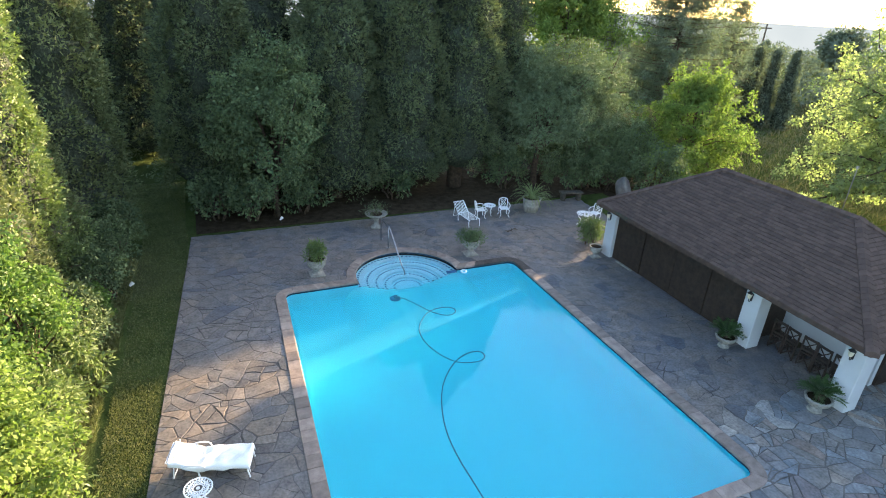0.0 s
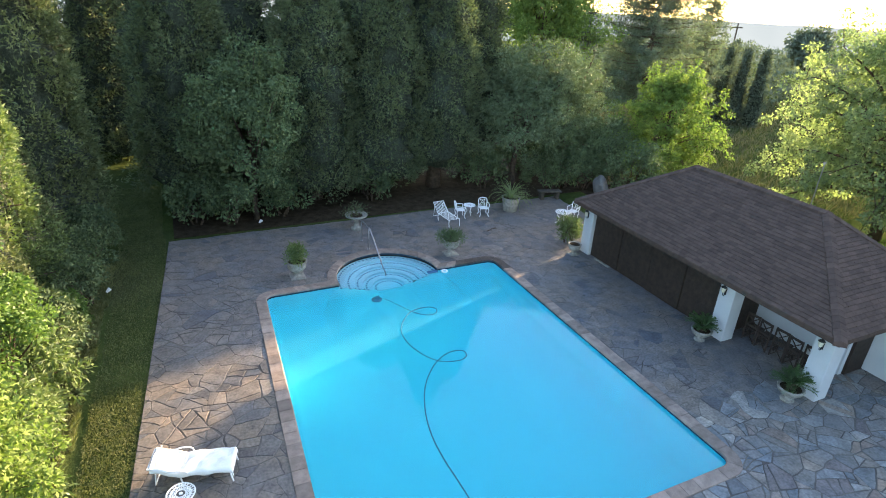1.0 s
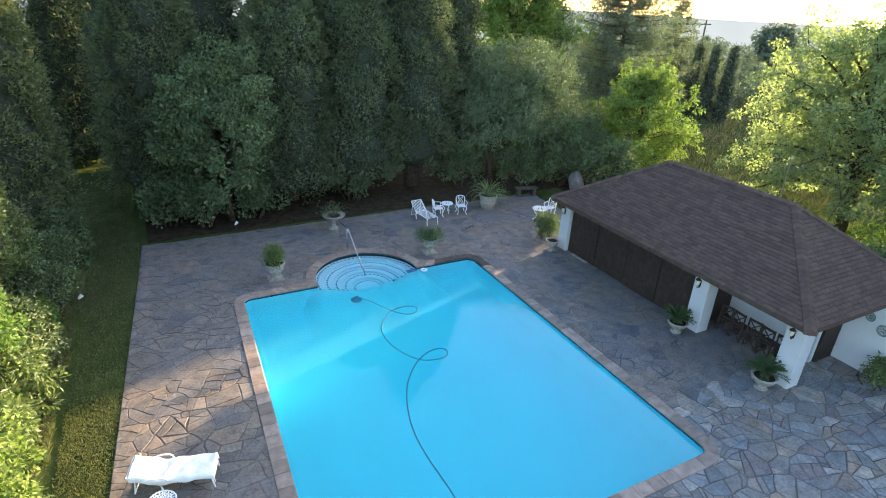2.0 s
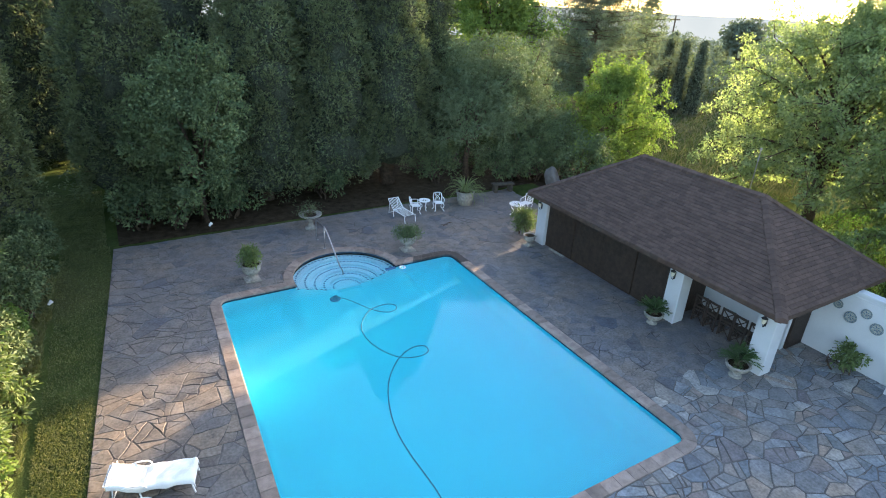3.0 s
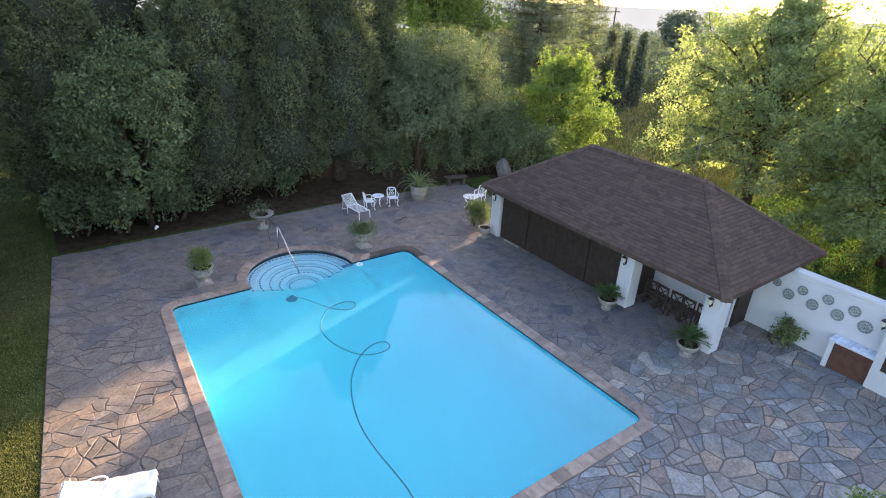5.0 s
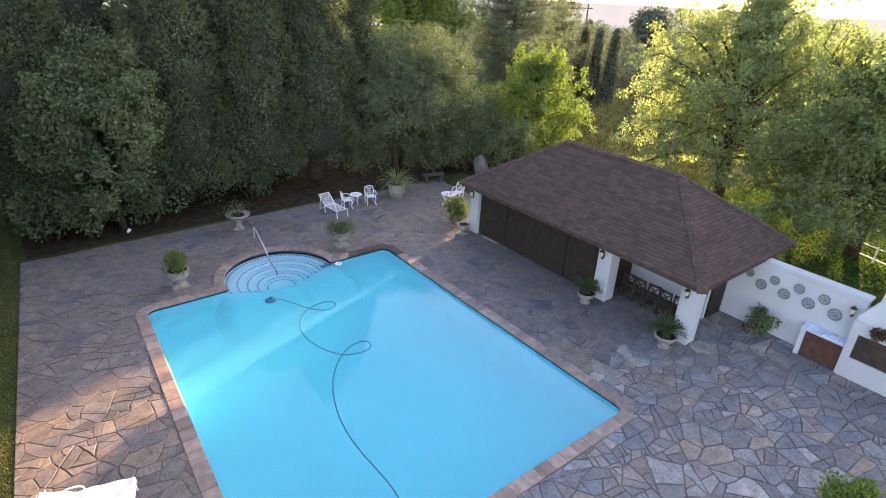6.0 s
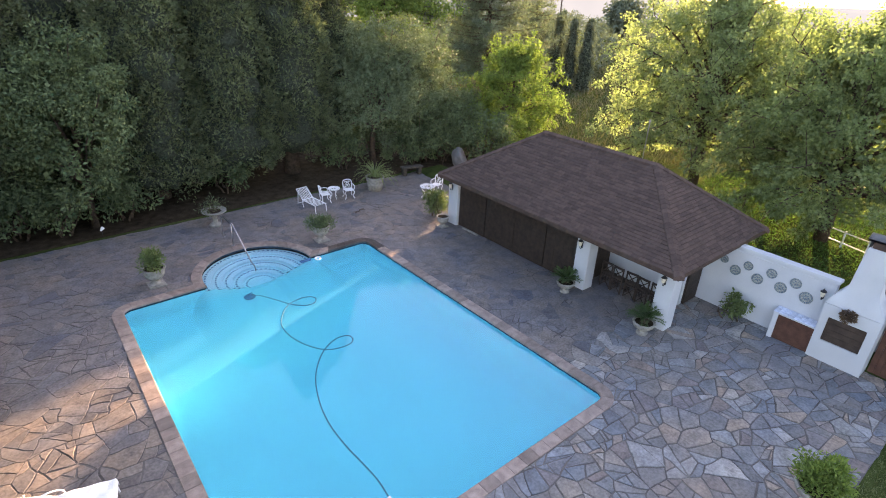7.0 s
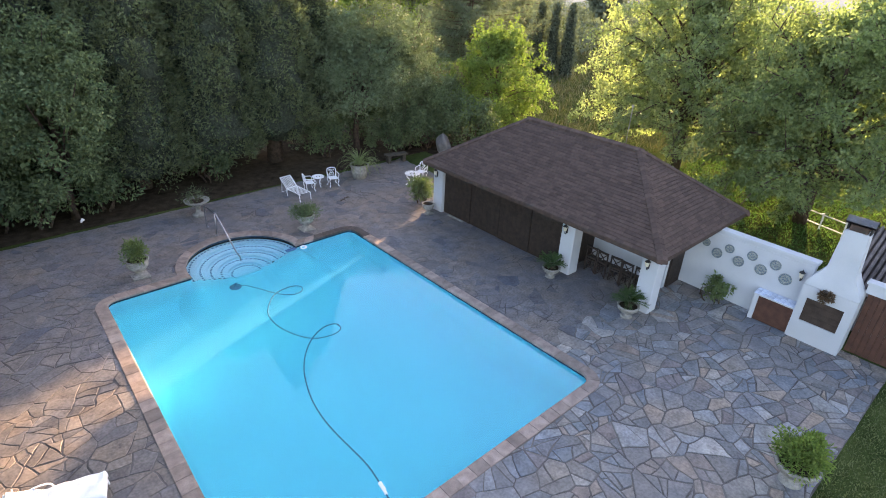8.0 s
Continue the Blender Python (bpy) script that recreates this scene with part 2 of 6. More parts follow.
M_CAST = surface("cast_stone", (0.19, 0.18, 0.16), (0.36, 0.34, 0.31), 9, 0.9, 0.6, 60, vary=0.15, grime=(0.10, 0.10, 0.075))
# bench under the trees: their shade is put into this dark colour
M_BENCH = surface("shade_dark_stone", (0.045, 0.040, 0.033), (0.095, 0.082, 0.066), 7, 0.95, 0.6, 50, vary=0.2)
M_CHROME = surface("brushed_steel", (0.30, 0.30, 0.32), (0.42, 0.42, 0.44), 10, 0.35, 0.05, 80, metal=1.0, vary=0.03)
M_ZINC = surface("sheet_zinc", (0.15, 0.15, 0.165), (0.24, 0.24, 0.26), 5, 0.6, 0.1, 60, vary=0.08)
M_HOSE = surface("hose_rubber", (0.02, 0.13, 0.19), (0.035, 0.18, 0.25), 12, 0.9, 0.2, 80)
M_BARK = surface("bark", (0.045, 0.032, 0.024), (0.12, 0.085, 0.06), 7, 0.95, 0.9, 35, vary=0.3, distance=0.03)
# shell inside conifer crowns; the shade between sprays is put into the colour
M_TWIG_SHADE = surface("shaded_twig_shell", (0.034, 0.042, 0.032), (0.080, 0.092, 0.064), 9, 1.0, 1.0, 30, vary=0.4, spec=0.0, distance=0.06)
M_BLACK = surface("black_iron", (0.012, 0.012, 0.013), (0.03, 0.03, 0.03), 10, 0.5, 0.3, 80)
M_BRASS = surface("lantern_glass", (0.55, 0.48, 0.36), (0.75, 0.68, 0.52), 12, 0.25, 0.1, 60, spec=0.6)
M_ROCK = surface("pale_rock", (0.13, 0.125, 0.125), (0.22, 0.21, 0.205), 3, 0.85, 0.6, 30, vary=0.15)
M_BLUE_PLASTIC = surface("blue_plastic", (0.03, 0.10, 0.22), (0.05, 0.15, 0.30), 6, 0.4, 0.1, 50)
M_PLATE = surface("plate_glaze", (0.13, 0.15, 0.15), (0.36, 0.37, 0.34), 22, 0.2, 0.05, 60, spec=0.5)
M_PLATE_BLUE = surface("plate_painting", (0.05, 0.09, 0.16), (0.12, 0.18, 0.20), 25, 0.25, 0.05, 60, spec=0.5)
M_COUNTER = surface("counter_tile", (0.42, 0.50, 0.66), (0.72, 0.76, 0.84), 9, 0.25, 0.05, 40, piece="object", vary=0.10, spec=0.5)
M_CLAY_ROOF = surface("outbuilding_roof", (0.085, 0.068, 0.064), (0.160, 0.130, 0.120), 4, 0.85, 0.5, 40, vary=0.15, piece="object")
M_CONIFER = leaf_material("conifer_spray", (0.056, 0.076, 0.046), (0.142, 0.165, 0.090), 0.22, 0.7, 0.12)
M_CONIFER_L = leaf_material("conifer_spray_light", (0.070, 0.106, 0.042), (0.155, 0.20, 0.075), 0.3)
M_LAUREL = leaf_material("glossy_leaf", (0.054, 0.082, 0.044), (0.140, 0.180, 0.090), 0.14, 0.7, 0.08)
M_LEAF = leaf_material("broad_leaf", (0.05, 0.10, 0.025), (0.13, 0.20, 0.05), 0.35)
M_LEAF_YELLOW = leaf_material("yellow_green_leaf", (0.088, 0.140, 0.036), (0.20, 0.26, 0.075), 0.36, 0.65, 0.12)
M_LEAF_BROAD = leaf_material("grey_green_leaf", (0.075, 0.105, 0.062), (0.165, 0.205, 0.118), 0.14, 0.7, 0.08)
M_CONIFER_M = leaf_material("conifer_spray_mid", (0.078, 0.098, 0.050), (0.185, 0.205, 0.100), 0.22, 0.7, 0.1)
M_LEAF_YOUNG = leaf_material("young_leaf", (0.080, 0.130, 0.035), (0.18, 0.24, 0.07), 0.32, 0.7, 0.06)
M_LEAF_LIGHT = leaf_material("light_green_leaf", (0.13, 0.165, 0.09), (0.26, 0.30, 0.16), 0.48, 0.7, 0.06)
M_LEAF_MID = leaf_material("mid_green_leaf", (0.11, 0.145, 0.075), (0.22, 0.265, 0.13), 0.46, 0.7, 0.06)
M_PINE = leaf_material("pine_needle", (0.085, 0.110, 0.082), (0.170, 0.195, 0.140), 0.2, 0.8, 0.05)
M_GRASS = leaf_material("grass_blade", (0.080, 0.096, 0.040), (0.175, 0.180, 0.080), 0.28)
M_LAWN_FAR = leaf_material("far_lawn_blade", (0.050, 0.105, 0.030), (0.105, 0.185, 0.055), 0.2, 0.8, 0.0)
M_GRASS_DRY = leaf_material("dry_grass_blade", (0.085, 0.105, 0.03), (0.20, 0.20, 0.07), 0.3)
M_FIELD = leaf_material("field_grass_blade", (0.085, 0.088, 0.055), (0.15, 0.142, 0.09), 0.10, 0.9, 0.0)
M_CYCAD = leaf_material("cycad_leaf", (0.03, 0.062, 0.02), (0.075, 0.13, 0.042), 0.2, 0.35, 0.5)
# far trees and field cypresses: haze put into the pale base colour
M_FARWOOD_HAZED = leaf_material("hazed_far_foliage", (0.10, 0.122, 0.092), (0.165, 0.185, 0.14), 0.12, 0.95, 0.0)


# ---- building helpers ----
def part(name, bm, material, parent=None, label="", smooth=False, at=None):
    """Links a bmesh as one mesh object, under a thing or a part where a parent is given."""
    me = bpy.data.meshes.new(name)
    bmesh.ops.recalc_face_normals(bm, faces=bm.faces)
    bm.to_mesh(me)
    bm.free()
    me.materials.append(material)
    if smooth:
        me.polygons.foreach_set("use_smooth", [True] * len(me.polygons))
    ob = new(name, me)
    if parent:
        ob.parent = parent
    if at is not None:
        ob.location = at
    if label:
        ob["label"] = label
    return ob


def thing(name, m, label, category, group="", kind=""):
    ob = new(name)
    ob.empty_display_size = 0.2
    ob.matrix_world = m
    return tagged(ob, label, category, group, kind)


def box(bm, x0, x1, y0, y1, z0, z1, bevel=0.0, turn=None):
    r = bmesh.ops.create_cube(bm, size=1.0)
    vs = r["verts"]
    bmesh.ops.scale(bm, vec=(x1 - x0, y1 - y0, z1 - z0), verts=vs)
    bmesh.ops.translate(bm, vec=((x0 + x1) / 2, (y0 + y1) / 2, (z0 + z1) / 2), verts=vs)
    if turn is not None:
        bmesh.ops.transform(bm, matrix=turn, verts=vs)
    if bevel:
        es = list({e for v in vs for e in v.link_edges})
        bmesh.ops.bevel(bm, geom=es, offset=bevel, segments=2, affect="EDGES", profile=0.5)
    return bm


def box_bm(*args, **kw):
    return box(bmesh.new(), *args, **kw)


def tube(bm, pts, radius, sides=8, closed=False, caps=True):
    """A round bar along points; radius is a number or one for each point."""
    pts = [Vector(p) for p in pts]
    n = len(pts)
    rad = [float(q) for q in radius] if isinstance(radius, (list, tuple)) else [float(radius)] * n
    rings = []
    up = Vector((0, 0, 1))
    for i, p in enumerate(pts):
        if closed:
            d = pts[(i + 1) % n] - pts[i - 1]
        else:
            d = pts[min(i + 1, n - 1)] - pts[max(i - 1, 0)]
        d.normalize()
        s = d.cross(up)
        if s.length < 0.1:
            s = d.cross(Vector((1, 0, 0)))
        s.normalize()
        u = s.cross(d)
        rings.append([bm.verts.new(p + rad[i] * (math.cos(k * math.tau / sides) * s + math.sin(k * math.tau / sides) * u))
                      for k in range(sides)])
    for i in range(n if closed else n - 1):
        a, b = rings[i], rings[(i + 1) % n]
        for k in range(sides):
            bm.faces.new((a[k], a[(k + 1) % sides], b[(k + 1) % sides], b[k]))
    if caps and not closed:
        bm.faces.new(rings[0][::-1])
        bm.faces.new(rings[-1])
    return bm


def lathe(bm, profile, sides=20, lobes=0, depth=0.0, centre=(0, 0)):
    """Turns (radius, height) points about the upright axis; lobes give flutes."""
    rings = []
    for r, z in profile:
        ring = []
        for k in range(sides):
            t = k * math.tau / sides
            q = r * (1 + depth * math.cos(lobes * t)) if lobes else r
            ring.append(bm.verts.new((centre[0] + q * math.cos(t), centre[1] + q * math.sin(t), z)))
        rings.append(ring)
    for a, b in zip(rings, rings[1:]):
        for k in range(sides):
            bm.faces.new((a[k], a[(k + 1) % sides], b[(k + 1) % sides], b[k]))
    bm.faces.new(rings[0][::-1])
    bm.faces.new(rings[-1])
    return bm


def smooth_line(pts, steps=8):
    """A Catmull-Rom line through the points."""
    P = [Vector(p) for p in pts]
    P = [2 * P[0] - P[1]] + P + [2 * P[-1] - P[-2]]
    out = []
    for i in range(1, len(P) - 2):
        for s in range(steps):
            t = s / steps
            a, b, c, d = P[i - 1:i + 3]
            out.append(0.5 * ((2 * b) + (c - a) * t + (2 * a - 5 * b + 4 * c - d) * t * t + (3 * b - a - 3 * c + d) * t ** 3))
    out.append(P[-2])
    return out


def unit(v):
    return v / np.maximum(np.linalg.norm(v, axis=1, keepdims=True), 1e-9)


def leaves(name, P, D, length, width, material, parent=None, rng=None, fold=0.15, label="", up=None, corners=4):
    """One mesh of many small pointed leaves at P, along D; with three corners they are plain sprays."""
    n = len(P)
    D = unit(D)
    S = unit(np.cross(D, unit(rng.normal(size=(n, 3))) if up is None else up))
    U = np.cross(S, D)
    ln = (length * rng.uniform(0.65, 1.3, n))[:, None]
    wd = (width * rng.uniform(0.7, 1.25, n))[:, None]
    V = np.empty((n, corners, 3))
    if corners == 3:
        V[:, 0] = P + S * wd * 0.5
        V[:, 1] = P + D * ln
        V[:, 2] = P - S * wd * 0.5
    else:
        V[:, 0] = P
        V[:, 1] = P + D * ln * 0.5 + S * wd * 0.5 + U * wd * fold
        V[:, 2] = P + D * ln
        V[:, 3] = P + D * ln * 0.5 - S * wd * 0.5 + U * wd * fold
    me = bpy.data.meshes.new(name)
    me.vertices.add(n * corners)
    me.vertices.foreach_set("co", V.reshape(-1))
    me.loops.add(n * corners)
    me.loops.foreach_set("vertex_index", np.arange(n * corners, dtype=np.int32))
    me.polygons.add(n)
    me.polygons.foreach_set("loop_start", np.arange(0, n * corners, corners, dtype=np.int32))
    me.polygons.foreach_set("loop_total", np.full(n, corners, dtype=np.int32))
    me.update(calc_edges=True)
    me.materials.append(material)
    ob = new(name, me)
    if parent:
        ob.parent = parent
    if label:
        ob["label"] = label
    return ob


def clump_points(C, R, per, rng, squash=0.85, inner=0.45):
    """Points and outward directions for leaves in round clumps (C centres, R radii)."""
    k = len(C)
    u = unit(rng.normal(size=(k * per, 3)))
    f = rng.uniform(inner, 1.05, k * per) ** 0.7
    f *= 1 + 0.25 * np.sin(7 * u[:, 0] + 5 * u[:, 1] + np.repeat(rng.uniform(0, 6, k), per)) * np.cos(6 * u[:, 2])
    P = np.repeat(C, per, 0) + u * (np.repeat(R, per) * f)[:, None] * np.array([1, 1, squash])
    return P, u


def conifer(name, m, h, r, seed, label, material, lobes=190, per=230, spray=(0.15, 0.07), group="", base=0.02, power=0.4, lobe=0.62, heart=True):
    """A dense conifer: trunk, limbs, and a crown of billowing lobes made of fine sprays round a tall rounded column."""
    rng = np.random.default_rng(seed)
    t = thing(name, m, label, "tree", group)
    lean = rng.uniform(-0.15, 0.15, 2)
    bm = bmesh.new()
    tube(bm, [(lean[0] * s * s, lean[1] * s * s, h * 0.96 * s - 0.1 * (s == 0)) for s in np.linspace(0, 1, 7)],
         [0.028 * h * (1 - 0.93 * s) for s in np.linspace(0, 1, 7)], 9)
    part("trunk", bm, M_BARK, t, smooth=True)

    def shape(s):
        return (1 - s) ** power * np.minimum(1.0, 0.74 + s * 4)
    bm = bmesh.new()
    for i in range(14):
        z = h * rng.uniform(0.06, 0.8)
        az, ln = rng.uniform(0, 6.28), r * 0.85 * float(shape(z / h))
        tube(bm, [(0, 0, z), (ln * 0.6 * math.cos(az), ln * 0.6 * math.sin(az), z + 0.12), (ln * math.cos(az), ln * math.sin(az), z + 0.25)],
             [0.05, 0.035, 0.012], 5)
    tagged(part("branch_frame", bm, M_BARK, t, smooth=True), kind="stuff")
    # lobes: each a plume that swells out and upwards from the column
    s = (np.arange(lobes) + rng.uniform(0, 1, lobes)) / lobes
    s = s ** 1.12
    z = h * (base + (0.97 - base) * s)
    az = np.arange(lobes) * 2.39996 + rng.normal(0, 0.3, lobes)
    f = shape(s)
    wave = 0.90 + 0.15 * np.sin(2 * az + z * 0.9 + seed) * np.cos(z * 1.3 + seed)
    rad = np.maximum(0.04, r * f * wave * rng.uniform(0.66, 0.98, lobes) - 0.2)
    out = np.stack([np.cos(az), np.sin(az), np.zeros(lobes)], 1)
    C = out * rad[:, None] + np.array([0, 0, 1.0]) * z[:, None]
    R = lobe * (0.5 + 0.5 * f) * rng.uniform(0.55, 1.3, lobes)
    u = unit(rng.normal(size=(lobes * per, 3)))
    o = np.repeat(out, per, 0)
    axis = o * 0.8 + np.array([0, 0, 0.6])
    side = (u * axis).sum(1)
    u = np.where((side < -0.15)[:, None], -u, u)
    # small knuckles on every lobe keep its outline uneven
    ph = np.repeat(rng.uniform(0, 6, lobes), per)
    g = rng.uniform(0.72, 1.0, lobes * per) * (1 + 0.22 * np.sin(9 * u[:, 0] + ph) * np.sin(8 * u[:, 1] + 2 * ph) + 0.14 * np.sin(13 * u[:, 2] + ph))
    P = np.repeat(C, per, 0) + u * (np.repeat(R, per) * g)[:, None] * np.array([1, 1, 1.25])
    P[:, 2] = np.maximum(P[:, 2], 0.06)
    D = 0.75 * u + 0.25 * o + rng.normal(0, 0.55, u.shape) + np.array([0, 0, 0.25])
    leaves("crown", P, D, spray[0], spray[1], material, t, rng, up=u + rng.normal(0, 0.55, u.shape), corners=3)
    # heart of the crown: opaque shell for inner twigs, crevice shade in its colour
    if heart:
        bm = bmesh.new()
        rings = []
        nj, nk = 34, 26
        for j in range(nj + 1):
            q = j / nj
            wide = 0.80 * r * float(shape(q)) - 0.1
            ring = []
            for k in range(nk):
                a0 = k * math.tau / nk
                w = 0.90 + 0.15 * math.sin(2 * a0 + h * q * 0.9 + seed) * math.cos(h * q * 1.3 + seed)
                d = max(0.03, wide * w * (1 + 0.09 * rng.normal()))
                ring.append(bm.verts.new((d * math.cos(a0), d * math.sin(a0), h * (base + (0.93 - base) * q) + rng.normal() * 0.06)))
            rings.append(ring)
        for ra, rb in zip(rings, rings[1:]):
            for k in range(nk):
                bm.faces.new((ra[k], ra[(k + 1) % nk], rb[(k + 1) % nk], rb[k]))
        part("shade_heart", bm, M_TWIG_SHADE, t, smooth=True)
    return t


def pine(name, m, h, r, seed, label, material, whorls=17, arms=7, per=70, needle=(0.26, 0.035), bare=0.15, power=0.8, tuft=0.42, trunk=0.2):
    """An open pine: a straight trunk, whorls of level branches and flat tufts of needles along their outer parts."""
    rng = np.random.default_rng(seed)
    t = thing(name, m, label, "tree")
    bm = bmesh.new()
    tube(bm, [(0.08 * math.sin(3 * s), 0.06 * math.sin(5 * s), h * s - 0.1 * (s == 0)) for s in np.linspace(0, 1, 8)],
         [trunk * (1 - 0.92 * s) for s in np.linspace(0, 1, 8)], 9)
    part("trunk", bm, M_BARK, t, smooth=True)
    bm = bmesh.new()
    C, R = [], []
    for i in range(whorls):
        s = bare + (0.985 - bare) * i / (whorls - 1)
        for k in range(arms if s < 0.9 else 4):
            az = k * math.tau / arms + i * 1.3 + rng.normal(0, 0.25)
            ln = (r * (1 - s) ** power + 0.25) * rng.uniform(0.6, 1.08)
            z = h * s + rng.normal(0, 0.1)
            pts = [(ln * q * math.cos(az), ln * q * math.sin(az), z - 0.10 * ln * q + 0.22 * ln * q * q) for q in (0, 0.35, 0.7, 1.0)]
            tube(bm, pts, [0.05, 0.035, 0.022, 0.008], 5)
            for q in np.arange(0.3, 1.02, max(0.1, 0.42 / max(ln, 0.5))):
                j = min(2, int(q / 0.34))
                a0, b0 = np.array(pts[j]), np.array(pts[j + 1])
                w = (q - (0, 0.35, 0.7)[j]) / (0.35, 0.35, 0.3)[j]
                c = a0 + (b0 - a0) * w + rng.normal(0, 0.12, 3) * np.array([1, 1, 0.5])
                C.append(c)
                R.append(tuft * rng.uniform(0.6, 1.2))
    tagged(part("branch_frame", bm, M_BARK, t, smooth=True), kind="stuff")
    P, u = clump_points(np.array(C), np.array(R), per, rng, 0.55, 0.15)
    D = u + rng.normal(0, 0.4, u.shape) + np.array([0, 0, 0.25])
    leaves("crown", P, D, needle[0], needle[1], material, t, rng, corners=3)
    return t


def leafy_tree(name, m, h, crown_z, rx, rz, seed, label, material, clumps=150, per=170, leaf=(0.16, 0.09), group="", size=0.62,
               trunk=0.16, bare=0.55, category="tree", stems=1, fork=None, core=True):
    """A broad-leaved tree or shrub: forked trunk with limbs, and a crown of leaf clumps with gaps and an uneven outline."""
    rng = np.random.default_rng(seed)
    t = thing(name, m, label, category, group)
    u = unit(rng.normal(size=(clumps, 3)))
    u[:, 2] = np.where(u[:, 2] < -0.55, -u[:, 2], u[:, 2])
    f = rng.uniform(bare, 1.0, clumps) * (1 + 0.22 * np.sin(4 * u[:, 0] + 3 * u[:, 1] * u[:, 2] * 2 + seed) + 0.12 * np.cos(7 * u[:, 1] + seed))
    C = np.stack([u[:, 0] * rx * f, u[:, 1] * rx * f, crown_z + u[:, 2] * rz * f], 1)
    C[:, 2] = np.clip(C[:, 2], 0.25, h)
    R = size * rng.uniform(0.6, 1.35, clumps)
    bm = bmesh.new()
    top = fork if fork else max(0.3, crown_z - rz * 0.55)
    starts = []
    for i in range(stems):
        a0 = i * 6.28 / max(1, stems) + 0.4
        off = 0.0 if stems == 1 else 0.18
        q = Vector((off * math.cos(a0), off * math.sin(a0), -0.1))
        w = Vector((rng.normal(0, 0.12) + off * 2 * math.cos(a0), rng.normal(0, 0.12) + off * 2 * math.sin(a0), top))
        tube(bm, [q, q.lerp(w, 0.5) + Vector((rng.normal(0, 0.06), rng.normal(0, 0.06), 0)), w], [trunk * 1.25, trunk, trunk * 0.8], 9)
        starts.append(w)
    for i in rng.choice(clumps, min(clumps, 26), replace=False):
        w = starts[int(i) % len(starts)]
        c = Vector(C[i])
        mid = w.lerp(c, 0.5) + Vector((rng.normal(0, 0.15), rng.normal(0, 0.15), 0.12 * (c - w).length))
        tube(bm, [w - Vector((0, 0, 0.15)), mid, c], [trunk * 0.42, trunk * 0.24, trunk * 0.08], 6)
    part("trunk", bm, M_BARK, t, smooth=True)
    P, v = clump_points(C, R, per, rng, 0.8, 0.3)
    P[:, 2] = np.maximum(P[:, 2], 0.05)
    D = v + rng.normal(0, 0.6, v.shape) - np.array([0, 0, 0.35])
    leaves("crown", P, D, leaf[0], leaf[1], material, t, rng)
    n = int(60 * rx * rx * rz) if core else 0
    if n:
        w = unit(rng.normal(size=(n, 3))) * rng.uniform(0.3, 0.75, (n, 1))
        P = np.stack([w[:, 0] * rx, w[:, 1] * rx, np.maximum(0.3, crown_z + w[:, 2] * rz)], 1)
        leaves("inner_foliage", P, rng.normal(0, 1, (n, 3)), leaf[0] * 1.8, leaf[1] * 2.0, material, t, rng)
    return t


